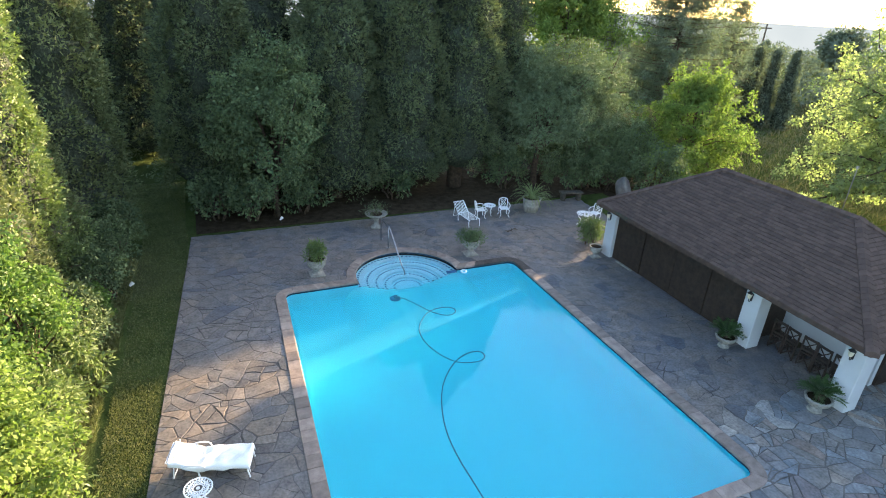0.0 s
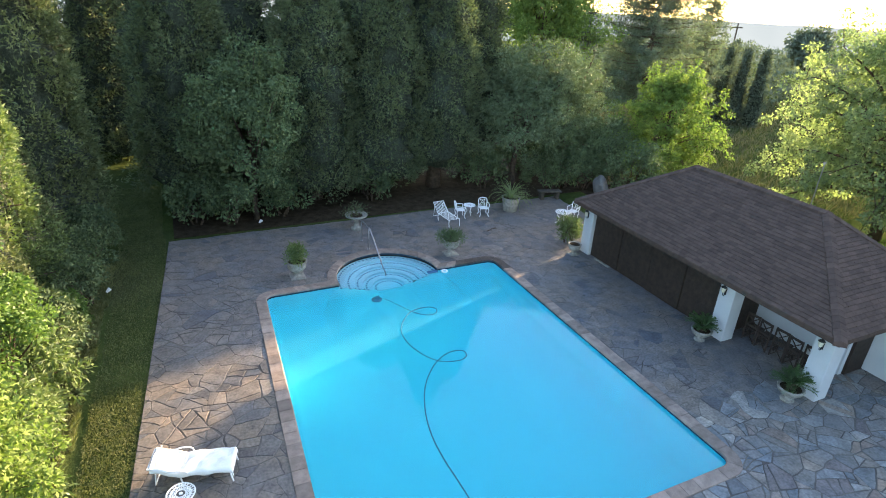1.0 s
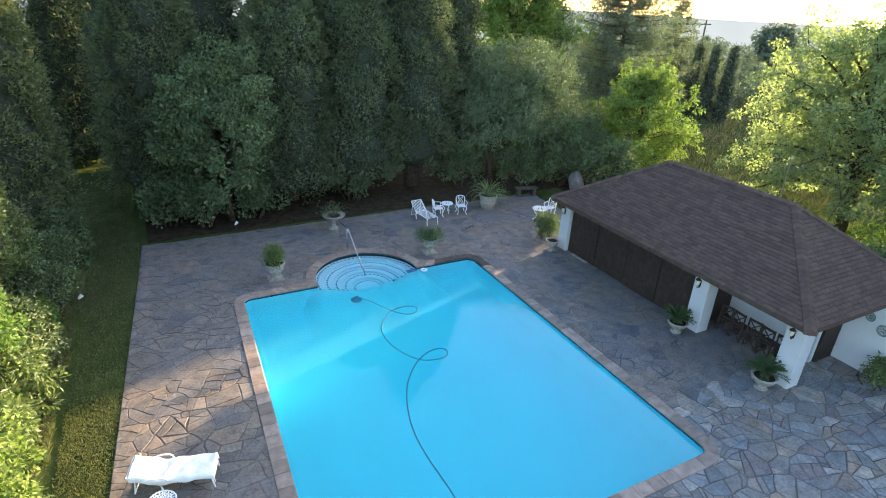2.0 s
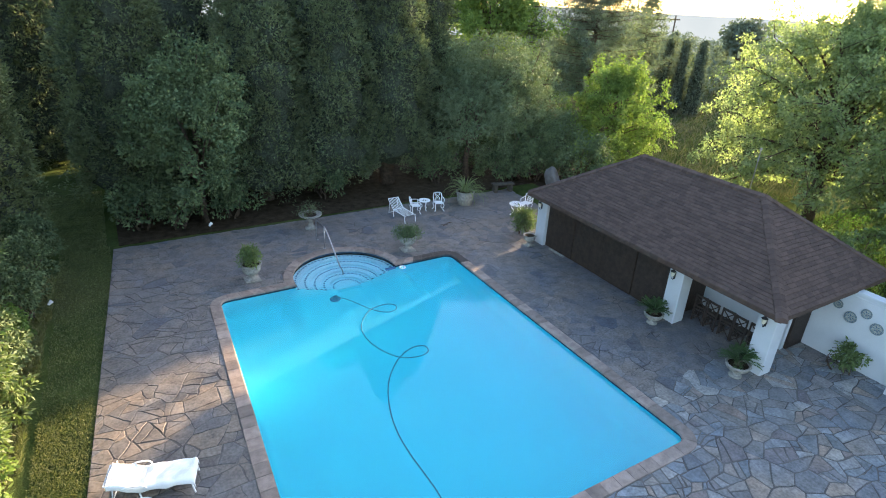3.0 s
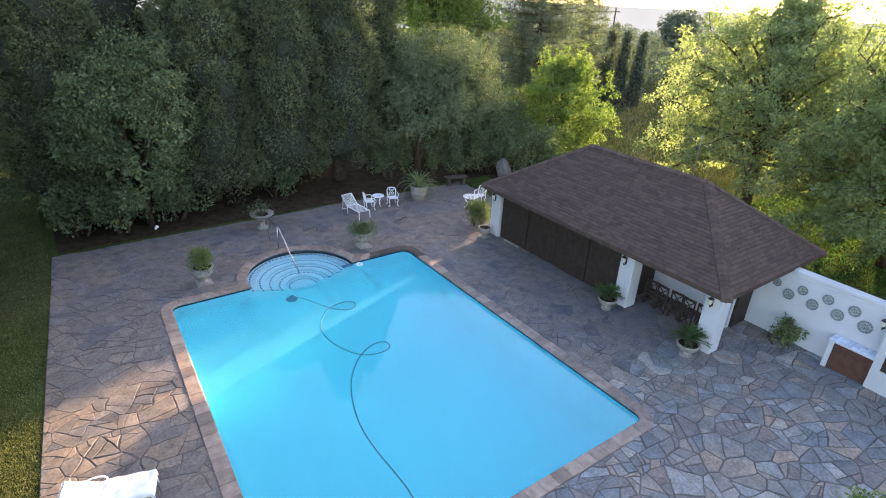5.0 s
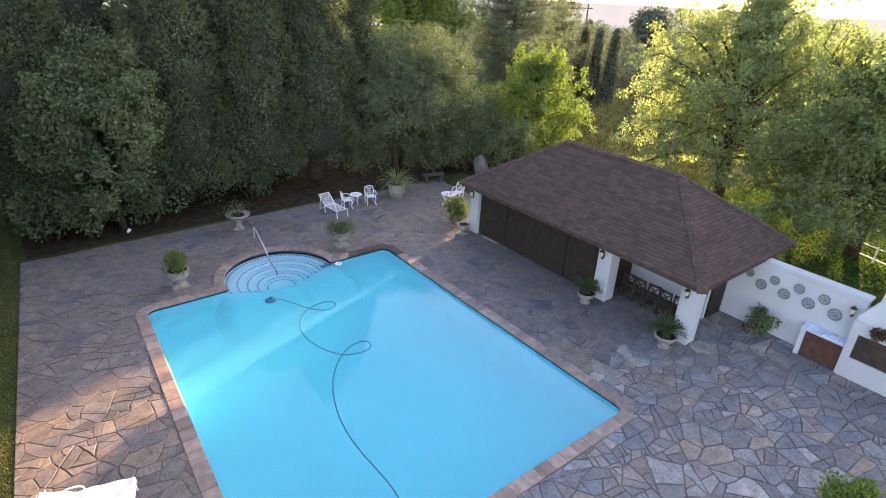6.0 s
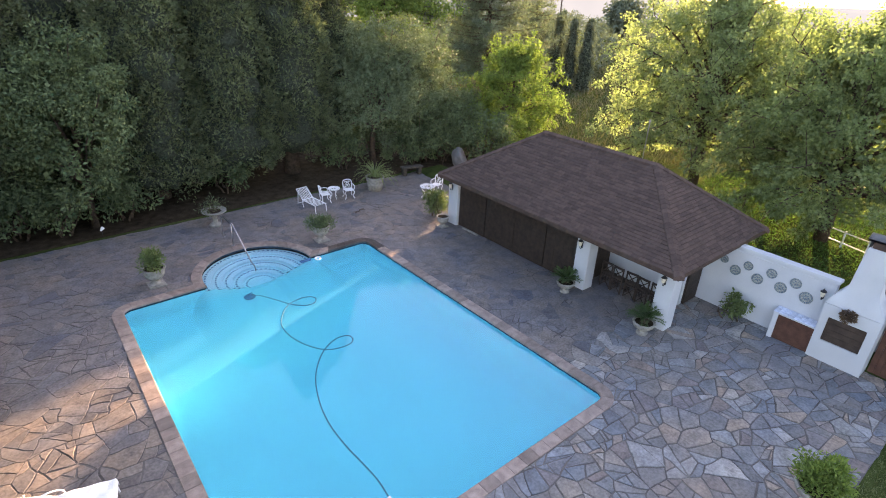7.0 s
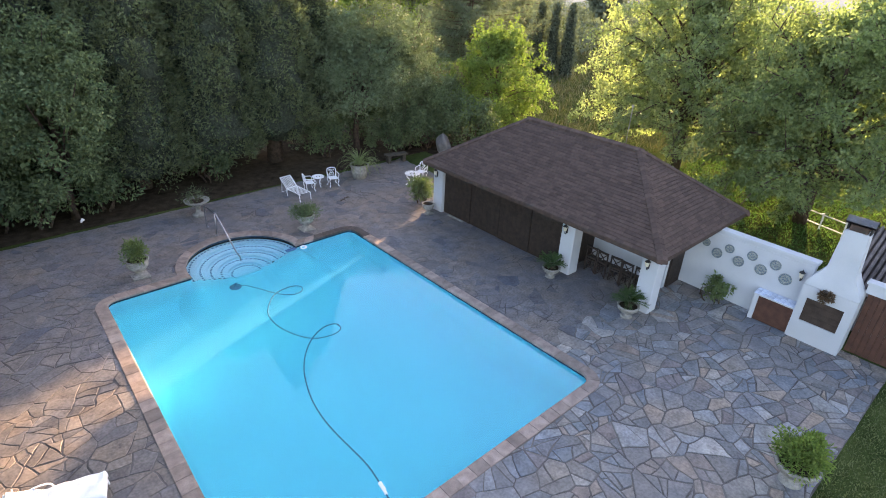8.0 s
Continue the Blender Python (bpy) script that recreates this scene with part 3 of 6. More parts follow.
def limb_tree(name, m, h, spread, seed, label, material, limbs=22, per=90, leaf=(0.15, 0.08), size=0.38, trunk=0.14, fork=1.4, group="", low=8.0, category="tree", inner=0):
    """An open tree: limbs fan out from the trunk, leaf clumps sit along their outer parts and on side twigs, so that gaps show."""
    rng = np.random.default_rng(seed)
    t = thing(name, m, label, category, group)
    bm = bmesh.new()
    top = h * 0.55
    tube(bm, [(0, 0, -0.1), (0.05 * h * 0.1, 0, fork), (rng.normal(0, 0.15), rng.normal(0, 0.15), top)], [trunk * 1.25, trunk, trunk * 0.4], 9)
    C, R = [], []
    for i in range(limbs):
        s = (i + 0.5) / limbs
        az = i * 2.39996 + rng.normal(0, 0.2)
        el = radians(low + (88 - low) * s ** 1.3 + rng.normal(0, 5))
        z0 = fork + (top - fork) * s * 0.9
        reach = 1.0 / math.sqrt((math.cos(el) / spread) ** 2 + (math.sin(el) / max(0.5, h - z0)) ** 2) * rng.uniform(0.72, 1.06)
        a = np.array([0, 0, z0])
        d = np.array([math.cos(az) * math.cos(el), math.sin(az) * math.cos(el), math.sin(el)])
        sag = np.array([0, 0, 0.10 * reach])
        pts = [a + d * reach * f + sag * math.sin(f * 3.14) + rng.normal(0, 0.05, 3) * (f > 0) for f in np.linspace(0, 1, 6)]
        tube(bm, [Vector(p) for p in pts], [trunk * 0.45 * (1 - 0.88 * f) for f in np.linspace(0, 1, 6)], 6)
        for f in np.linspace(0.42, 1.0, 6):
            j = min(4, int(f * 5))
            p = pts[j] + (pts[j + 1] - pts[j]) * (f * 5 - j)
            C.append(p + rng.normal(0, 0.12, 3))
            R.append(size * rng.uniform(0.65, 1.15))
            side = np.cross(d, rng.normal(0, 1, 3))
            side = side / np.linalg.norm(side) + d * 0.6
            ln = reach * rng.uniform(0.14, 0.30)
            tube(bm, [Vector(p), Vector(p + side * ln)], [trunk * 0.10, trunk * 0.03], 5)
            for g in (0.55, 1.0):
                C.append(p + side * ln * g + rng.normal(0, 0.08, 3))
                R.append(size * rng.uniform(0.55, 1.05))
    part("trunk", bm, M_BARK, t, smooth=True)
    C, R = np.array(C), np.array(R)
    C[:, 2] = np.maximum(C[:, 2], 0.3)
    P, v = clump_points(C, R, per, rng, 0.75, 0.15)
    D = v + rng.normal(0, 0.6, v.shape) - np.array([0, 0, 0.45])
    leaves("crown", P, D, leaf[0], leaf[1], material, t, rng)
    if inner:
        w = unit(rng.normal(size=(inner, 3))) * rng.uniform(0.25, 0.72, (inner, 1))
        P = np.stack([w[:, 0] * spread, w[:, 1] * spread, np.maximum(0.8, h * 0.5 + w[:, 2] * h * 0.5)], 1)
        leaves("inner_foliage", P, rng.normal(0, 1, (inner, 3)), leaf[0] * 1.5, leaf[1] * 1.6, material, t, rng)
    return t


# ---- ground, distance ----
POOL_W, POOL_L = 8.75, 11.41          # pool from x 0 to 8.75, y -11.41 to 0
STEP_C, STEP_R = (4.45, 0.12), 1.92   # half-round steps at the far end
WATER_Z = -0.11


def ground_z(x, y):
    d = math.hypot(x, y)
    z = -0.05 + 0.03 * noise.noise((x * 0.2, y * 0.2, 0)) * (d > 22)
    if d > 45:
        z -= 0.012 * (d - 45) + (0.045 * (d - 75) if d > 75 else 0) + (0.045 * (d - 300) if d > 300 else 0)
        z += noise.noise((x * 0.012, y * 0.012, 3)) * min(6, (d - 45) * 0.02)
    return z


def ground():
    ks = [-5000, -3000, -1800, -1000, -600, -350, -200, -120, -80, -55, -40, -30, -24, -18, -14, -11.9, -8, -4, -0.6]
    xs = sorted(set(ks + [-k for k in ks if k < -12] + [9.4, 12, 16, 20, 25, 3, 6]))
    ys = sorted(set(ks + [-k for k in ks if k < -12] + [2.7, 5, 8, 11]))
    vs = [(x, y, ground_z(x, y)) for y in ys for x in xs]
    nx = len(xs)
    fs = []
    for j in range(len(ys) - 1):
        for i in range(nx - 1):
            if xs[i] >= -0.6 and xs[i + 1] <= 9.4 and ys[j] >= -11.9 and ys[j + 1] <= 2.7:
                continue
            fs.append((j * nx + i, j * nx + i + 1, (j + 1) * nx + i + 1, (j + 1) * nx + i))
    me = bpy.data.meshes.new("ground")
    me.from_pydata(vs, [], fs)
    me.materials.append(M_GRASS_GROUND)
    return tagged(new("ground", me), "green and straw-coloured lawn and rough field", "ground", kind="structure")


ground()


def hills():
    """Far hills, a plain backdrop; the haze is put into their pale glowing colour."""
    m = bpy.data.materials.new("painted_haze")
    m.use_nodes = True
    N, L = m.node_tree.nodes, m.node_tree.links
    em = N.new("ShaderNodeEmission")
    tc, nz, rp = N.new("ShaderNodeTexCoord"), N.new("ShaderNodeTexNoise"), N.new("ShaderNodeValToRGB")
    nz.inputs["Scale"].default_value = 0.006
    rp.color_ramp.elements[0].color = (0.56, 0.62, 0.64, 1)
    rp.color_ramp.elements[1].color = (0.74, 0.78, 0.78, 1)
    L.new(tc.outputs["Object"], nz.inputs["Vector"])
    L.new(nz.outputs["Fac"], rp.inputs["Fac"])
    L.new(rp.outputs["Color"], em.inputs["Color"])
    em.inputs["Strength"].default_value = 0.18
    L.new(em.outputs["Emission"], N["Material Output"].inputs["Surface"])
    bm = bmesh.new()
    for dist, top, sd in ((2400, -62, 1.0), (3400, -75, 5.0)):
        low, high = [], []
        for k in range(0, 121):
            az = radians(-60 + k * 1.5)
            x, y = dist * math.sin(az), dist * math.cos(az)
            low.append(bm.verts.new((x, y, -330)))
            high.append(bm.verts.new((x * 1.08, y * 1.08, top + 38 * noise.noise((k * 0.09, sd, 0)) + 10 * noise.noise((k * 0.4, sd, 2)))))
        for k in range(120):
            bm.faces.new((low[k], low[k + 1], high[k + 1], high[k]))
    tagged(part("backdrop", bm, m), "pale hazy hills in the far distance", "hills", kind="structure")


hills()


# ---- pool ----
def arc_points(r, n=40):
    """The half-round bay from its left meeting with the pool's far edge round to the right one."""
    a0 = math.asin(-STEP_C[1] / r)
    return [(STEP_C[0] - r * math.cos(a0 + (math.pi - 2 * a0) * k / n), STEP_C[1] + r * math.sin(a0 + (math.pi - 2 * a0) * k / n)) for k in range(n + 1)]


def splay(x, y):
    """The pool's lawn side runs slightly outwards towards the near end."""
    return x + 0.045 * min(y, 0.0) * max(0.0, 1 - max(x, -0.5) / POOL_W), y


def pool_outline(grow=0.0, corner=0.30, n=40):
    """The outline of the water, counter-clockwise, with rounded corners and the round bay."""
    W, Ln, g = POOL_W, POOL_L, grow
    pts = []

    def bend(cx, cy, a0):
        for k in range(7):
            t = radians(a0 + 90 * k / 6)
            pts.append((cx + (corner + g) * math.cos(t), cy + (corner + g) * math.sin(t)))
    bend(corner, -Ln + corner, 180)
    bend(W - corner, -Ln + corner, 270)
    bend(W - corner, -corner, 0)
    r = STEP_R + g
    h = STEP_C[1] - g
    a0 = math.asin(-h / r)
    for k in range(n + 1):
        t = a0 + (math.pi - 2 * a0) * k / n
        pts.append((STEP_C[0] + r * math.cos(t), STEP_C[1] + r * math.sin(t)))
    bend(corner, -corner, 90)
    return [splay(x, y) for x, y in pts]


def sheet_with_hole(outer, inner, z):
    bm = bmesh.new()
    es = []
    for loop in (outer, inner):
        vs = [bm.verts.new((x, y, z)) for x, y in loop]
        es += [bm.edges.new((vs[i], vs[(i + 1) % len(vs)])) for i in range(len(vs))]
    bmesh.ops.triangle_fill(bm, use_beauty=True, use_dissolve=False, edges=es)
    return bm


def skirt(bm, loop, z0, z1):
    lo = [bm.verts.new((x, y, z0)) for x, y in loop]
    hi = [bm.verts.new((x, y, z1)) for x, y in loop]
    n = len(loop)
    for i in range(n):
        bm.faces.new((lo[i], lo[(i + 1) % n], hi[(i + 1) % n], hi[i]))
    return bm


def pool():
    p = thing("swimming_pool", pose(0, 0, 0), "turquoise rectangular swimming pool with half-round steps, set in stone paving", "pool")
    bm = bmesh.new()
    skirt(bm, pool_outline(), -0.14, -0.03)
    part("waterline_band", bm, M_TILE_DARK, p, "dark blue waterline tiles")
    # walls that run in a wide cove into a floor sloping to the deep end
    bm = bmesh.new()
    W, Ln, cr = POOL_W, POOL_L, 0.30
    xl, xr = STEP_C[0] - STEP_R + 0.01, STEP_C[0] + STEP_R - 0.01
    base = []
    for cx, cy, a0 in ((cr, cr - Ln, 180), (W - cr, cr - Ln, 270), (W - cr, -cr, 0), (cr, -cr, 90)):
        base += [(cx + cr * math.cos(radians(a0 + 15 * k)), cy + cr * math.sin(radians(a0 + 15 * k))) for k in range(7)]
        if a0 == 0:
            base += [(xr, 0.0), (xl, 0.0)]
    rings = []
    for inset, drop in ((0.0, 0.0), (0.02, 0.45), (0.12, 0.72), (0.35, 0.92), (0.75, 1.0), (1.6, 1.0)):
        ring = []
        for x, y in base:
            px, py = min(max(x, inset), W - inset), min(max(y, -Ln + inset), -inset)
            ring.append(bm.verts.new((splay(px, py)[0], py, -0.13 - (1.15 - 0.75 * py / Ln) * drop)))
        rings.append(ring)
    for lv, (a, b) in enumerate(zip(rings, rings[1:])):
        for k in range(len(base)):
            q = (k + 1) % len(base)
            if lv < 2 and base[k] == (xr, 0.0):
                continue
            bm.faces.new((a[k], a[q], b[q], b[k]))
    bm.faces.new(rings[-1])
    bmesh.ops.remove_doubles(bm, verts=bm.verts, dist=0.002)
    part("basin", bm, M_POOL, p, "turquoise painted basin", smooth=True)
    # steps: five treads, each a rounded slab lower than the last
    zs = (-0.30, -0.48, -0.66, -0.84, -1.02)
    rs = (1.94, 1.60, 1.27, 0.94, 0.60)
    for i, (r, z) in enumerate(zip(rs, zs)):
        bm = bmesh.new()
        loop = arc_points(r, 36)
        inner = arc_points(rs[i + 1], 36) if i < 4 else None
        vo = [bm.verts.new((x, y, z)) for x, y in loop]
        if inner:
            vi = [bm.verts.new((x, y, z)) for x, y in inner]
            vd = [bm.verts.new((x, y, z - 0.18)) for x, y in inner]
            for k in range(36):
                bm.faces.new((vo[k], vo[k + 1], vi[k + 1], vi[k]))
                bm.faces.new((vi[k], vi[k + 1], vd[k + 1], vd[k]))
        else:
            bm.faces.new(vo)
        part("step", bm, M_STEP, p, "pale blue plastered step")
        edge, back = arc_points(rs[i] - 0.14, 72), arc_points(rs[i] - 0.08, 72)
        for k in range(0, 72, 2 if i < 3 else 4):
            q = k + (1 if i < 3 else 2)
            bm = bmesh.new()
            f0 = [bm.verts.new((*c, z + 0.008)) for c in (edge[k], edge[q], back[q], back[k])]
            f1 = [bm.verts.new((v.co.x, v.co.y, z - 0.01)) for v in f0]
            bm.faces.new(f0)
            for j in range(4):
                bm.faces.new((f0[j], f0[(j + 1) % 4], f1[(j + 1) % 4], f1[j]))
            part("nosing_tile", bm, M_NOSING, p)
    # smooth apron that carries the treads down to the floor
    bm = bmesh.new()
    grid = []
    for q in range(37):
        x = STEP_C[0] - 2.7 + 5.4 * q / 36
        d = abs(x - STEP_C[0])
        tread = next((z for r0, z in zip(rs[::-1], zs[::-1]) if d < r0), zs[0]) - 0.004
        side = 1.0 if d < 1.95 else max(0.0, 1 - (d - 1.95) / 0.75)
        row = []
        for f in range(13):
            a0 = f / 12
            fall = (1 - a0) ** 2 * (1 + 2 * a0) * side * side * (3 - 2 * side)
            row.append(bm.verts.new((x, -0.004 - 2.4 * a0, -1.33 - 0.1 * a0 + (tread + 1.33) * fall)))
        grid.append(row)
    for ga, gb in zip(grid, grid[1:]):
        for f in range(12):
            bm.faces.new((ga[f], ga[f + 1], gb[f + 1], gb[f]))
    part("apron", bm, M_POOL, p, "turquoise painted slope below the steps", smooth=True)
    bm = bmesh.new()
    bm.faces.new([bm.verts.new((x, y, WATER_Z)) for x, y in pool_outline(-0.002)])
    w = part("water", bm, M_WATER, p, "clear still water")
    if w.data.polygons[0].normal.z < 0:
        w.data.flip_normals()
    return p


POOL = pool()

# ---- paving bed ----
DECK = [(-2.80, 5.60), (-3.05, 2.2), (-3.55, -4.2), (-3.85, -8.0), (-4.35, -16.55), (15.2, -16.55), (15.62, -16.2), (15.62, -10.0), (15.62, 5.2), (9, 5.75), (2, 5.60)]
bm = sheet_with_hole(DECK, pool_outline(0.05), -0.013)
skirt(bm, DECK, -0.15, -0.013)
skirt(bm, pool_outline(0.05), -0.15, -0.013)
PAVEMENT = tagged(part("pavement", bm, M_MORTAR), "crazy paving of blue-grey and tan slate flags", "paving", kind="structure")


# ---- planting bed and lawn edge beside the paving ----
bm = bmesh.new()
for y0, y1 in ((-17, -6), (-6, 0), (0, 6)):
    box(bm, -9.5, -4.52 + 0.035 * (y0 + y1) / 2, y0, y1, -0.30, -0.06)
tagged(part("planting_bed", bm, M_SOIL), "dark soil bed under the shrubs", "soil", kind="structure")
bm = bmesh.new()
box(bm, -2.6, 22, 5.95, 13, -0.3, -0.03)
box(bm, 17.6, 22, 3.0, 5.95, -0.3, -0.03)
tagged(part("planting_bed", bm, M_SOIL), "dark soil and leaf litter under the trees", "soil", kind="structure")

# ---- pavilion ----
EX0, EX1, EY0, EY1, EZ = 11.77, 17.44, -11.16, -0.77, 2.42
RX, RZ, RY0, RY1 = 14.605, 4.36, -8.32, -3.61
PAV = thing("pavilion", pose(0, 0, 0), "white pool pavilion with brown shingled hip roof and dark timber doors", "pavilion")


def pillar(y0):
    bm = box_bm(12.66, 13.16, y0, y0 + 0.54, 0, 2.62 if y0 < -2 else 2.27, bevel=0.025)
    p = part("pillar", bm, M_PLASTER, PAV, "white plastered pillar")
    return p


for y0 in (-10.70, -7.65, -0.98):
    pillar(y0)

# walls: rear, partition behind the bay, far end
bm = box_bm(17.0, 17.2, -10.1, -1.2, 0, 2.5)
part("rear_wall", bm, M_PLASTER, PAV, "white plastered wall")
bm = box_bm(14.55, 14.70, -10.15, -7.2, 0, 2.6)
part("bay_wall", bm, M_PLASTER, PAV, "white plastered wall")
bm = box_bm(13.0, 17.0, -1.2, -1.02, 0, 2.6)
part("end_wall", bm, M_PLASTER, PAV, "white plastered wall")
bm = box_bm(13.2, 14.55, -7.3, -7.15, 0, 2.6)
part("side_wall", bm, M_TIMBER, PAV)
part("bay_screen", box_bm(14.72, 15.55, -10.22, -10.14, 0.01, 2.6), M_TIMBER, PAV, "dark timber door")

# folding timber doors between the far pillars
edges = [-0.985, -2.55, -4.12, -5.66, -7.12]
for i, (y1, y0) in enumerate(zip(edges, edges[1:])):
    door = part("door", box_bm(12.80 + 0.02 * (i % 2), 12.86 + 0.02 * (i % 2), y0 + 0.012, y1 - 0.012, 0.03, 2.3), M_TIMBER, PAV, "dark stained timber door leaf")
    xf = 12.80 + 0.02 * (i % 2)
    nb = 7
    for k in range(nb):
        wv = (y1 - y0 - 0.04) / nb
        ya = y0 + 0.02 + k * wv
        part("board", box_bm(xf - 0.012, xf - 0.001, ya + 0.002, ya + wv - 0.002, 0.05, 2.28), M_TIMBER, door)
part("threshold", box_bm(12.68, 12.78, -2.25, -1.35, 0.0, 0.05, bevel=0.012), M_CAST, PAV, "white threshold strip")
part("lintel", box_bm(12.70, 12.95, -10.5, -1.0, 2.30, 2.56, bevel=0.01), M_FASCIA, PAV, "brown timber lintel")

# roof: solid hip with a boxed eave
bm = bmesh.new()
lo = [bm.verts.new(v) for v in ((EX0, EY0, EZ), (EX1, EY0, EZ), (EX1, EY1, EZ), (EX0, EY1, EZ))]
dn = [bm.verts.new((v.co.x, v.co.y, EZ - 0.13)) for v in lo]
r0, r1 = bm.verts.new((RX, RY0, RZ)), bm.verts.new((RX, RY1, RZ))
bm.faces.new((lo[0], lo[1], r0))
bm.faces.new((lo[1], lo[2], r1, r0))
bm.faces.new((lo[2], lo[3], r1))
bm.faces.new((lo[3], lo[0], r0, r1))
for i in range(4):
    bm.faces.new((dn[i], dn[(i + 1) % 4], lo[(i + 1) % 4], lo[i]))
bm.faces.new(dn[::-1])
ROOF = part("roof", bm, M_FASCIA, PAV, "brown hip roof with boxed timber eaves")

# ---- garden wall, barbecue, gate ----
WX = 15.59
WALL = part("garden_wall", box_bm(WX, WX + 0.24, -13.95, -10.17, 0, 2.22), M_PLASTER)
tagged(WALL, "white plastered garden wall hung with painted plates", "wall", kind="structure")
part("wall_coping", box_bm(WX - 0.035, WX + 0.275, -14.0, -10.05, 2.22, 2.32, bevel=0.02), M_PLASTER, WALL, "white rounded coping")
part("wall_band", box_bm(WX - 0.018, WX + 0.01, -13.9, -10.17, 2.10, 2.15, bevel=0.008), M_PLASTER, WALL)
WALL2 = part("garden_wall", box_bm(WX, WX + 0.24, -20.5, -15.25, 1.95, 2.22), M_PLASTER)
tagged(WALL2, "white plastered wall above a brown timber gate", "wall", kind="structure")
part("wall_coping", box_bm(WX - 0.035, WX + 0.275, -20.5, -15.2, 2.22, 2.30, bevel=0.02), M_PLASTER, WALL2)
part("gate_post", box_bm(WX, WX + 0.24, -20.5, -17.4, 0, 1.95), M_PLASTER, WALL2)
GATE = thing("timber_gate", pose(0, 0, 0), "red-brown timber double gate below the white wall", "gate")
for k in range(14):
    y = -15.34 - k * 0.147
    part("board", box_bm(WX + 0.03, WX + 0.075, y - 0.142, y, 0.04, 1.94, bevel=0.006), M_DOORWOOD, GATE)
for z in (0.35, 1.6):
    part("rail", box_bm(WX + 0.078, WX + 0.12, -17.38, -15.34, z, z + 0.12), M_DOORWOOD, GATE)


def barbecue():
    t = thing("barbecue", pose(0, 0, 0), "white plastered outdoor barbecue with a tapering chimney against the wall", "barbecue")
    x0, x1, y0, y1 = 15.11, 15.75, -15.29, -13.90
    oy0, oy1, oz0, oz1 = -15.06, -14.10, 0.64, 1.40
    bm = bmesh.new()
    # front skin round the firebox
    for ya, yb, za, zb in ((y0, oy0, 0, 1.78), (oy1, y1, 0, 1.78), (oy0, oy1, 0, oz0), (oy0, oy1, oz1, 1.78)):
        box(bm, x0, x0 + 0.12, ya, yb, za, zb)
    box(bm, x0 + 0.12, x1, y0, y0 + 0.12, 0, 1.78)
    box(bm, x0 + 0.12, x1, y1 - 0.12, y1, 0, 1.78)
    box(bm, x0 + 0.12, x1, y0 + 0.12, y1 - 0.12, 0, oz0 - 0.02)
    bmesh.ops.remove_doubles(bm, verts=bm.verts, dist=0.0005)
    part("body", bm, M_PLASTER, t)
    # hood that narrows to the flue
    bm = bmesh.new()
    lv = [(x0, x1, y0, y1, 1.78), (x0 + 0.02, x1, y0 + 0.03, y1 - 0.03, 1.92), (15.20, x1, -15.03, -14.16, 2.28), (15.22, 15.70, -14.97, -14.24, 2.45),
          (15.26, 15.66, -14.88, -14.30, 3.62)]
    rings = [[bm.verts.new(v) for v in ((a, c, z), (b, c, z), (b, d, z), (a, d, z))] for a, b, c, d, z in lv]
    for p, q in zip(rings, rings[1:]):
        for i in range(4):
            bm.faces.new((p[i], p[(i + 1) % 4], q[(i + 1) % 4], q[i]))
    bm.faces.new(rings[0][::-1])
    bm.faces.new(rings[-1])
    bmesh.ops.bevel(bm, geom=bm.edges[:], offset=0.02, segments=2, affect="EDGES")
    part("chimney", bm, M_PLASTER, t, "white tapering chimney")
    part("flue", box_bm(15.33, 15.60, -14.80, -14.38, 3.60, 3.82), M_FASCIA, t, "brown flue box")
    bm = bmesh.new()
    prof = [(0.19 * math.sin(radians(a0)), 0.15 * math.cos(radians(a0))) for a0 in range(-100, 101, 20)]
    va = [bm.verts.new((15.46 + px, -14.94, 3.84 + pz)) for px, pz in prof]
    vb = [bm.verts.new((15.46 + px, -14.24, 3.84 + pz)) for px, pz in prof]
    for k in range(len(prof) - 1):
        bm.faces.new((va[k], va[k + 1], vb[k + 1], vb[k]))
    bmesh.ops.solidify(bm, geom=bm.faces[:], thickness=0.025)
    part("chimney_cap", bm, M_ZINC, t, "grey half-round sheet-metal chimney cap")
    for yy in (-14.86, -14.32):
        part("cap_pier", box_bm(15.36, 15.56, yy - 0.02, yy + 0.02, 3.60, 3.90), M_BLACK, t)
    fb = part("firebox", box_bm(x0 + 0.05, x0 + 0.075, oy0, oy1, oz0, oz1), M_SHUTTER, t, "dark steel firebox shutter")
    for z in (0.82, 1.0, 1.2):
        part("shutter_rib", box_bm(x0 + 0.035, x0 + 0.05, oy0 + 0.02, oy1 - 0.02, z, z + 0.02), M_SHUTTER, fb)
    return t


barbecue()


def counter():
    t = thing("counter", pose(0, 0, 0), "white plastered counter with blue and white tiles and a brown door", "counter")
    part("side_panel", box_bm(15.13, WX, -12.90, -12.76, 0, 0.86, bevel=0.015), M_PLASTER, t)
    part("slab", box_bm(15.11, WX, -13.90, -12.74, 0.86, 0.905, bevel=0.012), M_PLASTER, t)
    part("door", box_bm(15.17, 15.20, -13.89, -12.90, 0.02, 0.85), M_DOORWOOD, t, "red-brown timber door")
    n, mth = 8, None
    for i in range(3):
        for k in range(n):
            ya = -13.88 + k * 0.1425
            xa = 15.125 + i * 0.152
            if mth is None:
                ob = part("tile", box_bm(0.003, 0.149, 0.003, 0.139, 0, 0.012), M_COUNTER, t, "glazed blue and white tile")
                mth = ob.data
            else:
                ob = new("tile", mth)
                ob.parent = t
            ob.location = (xa, ya, 0.906)


counter()

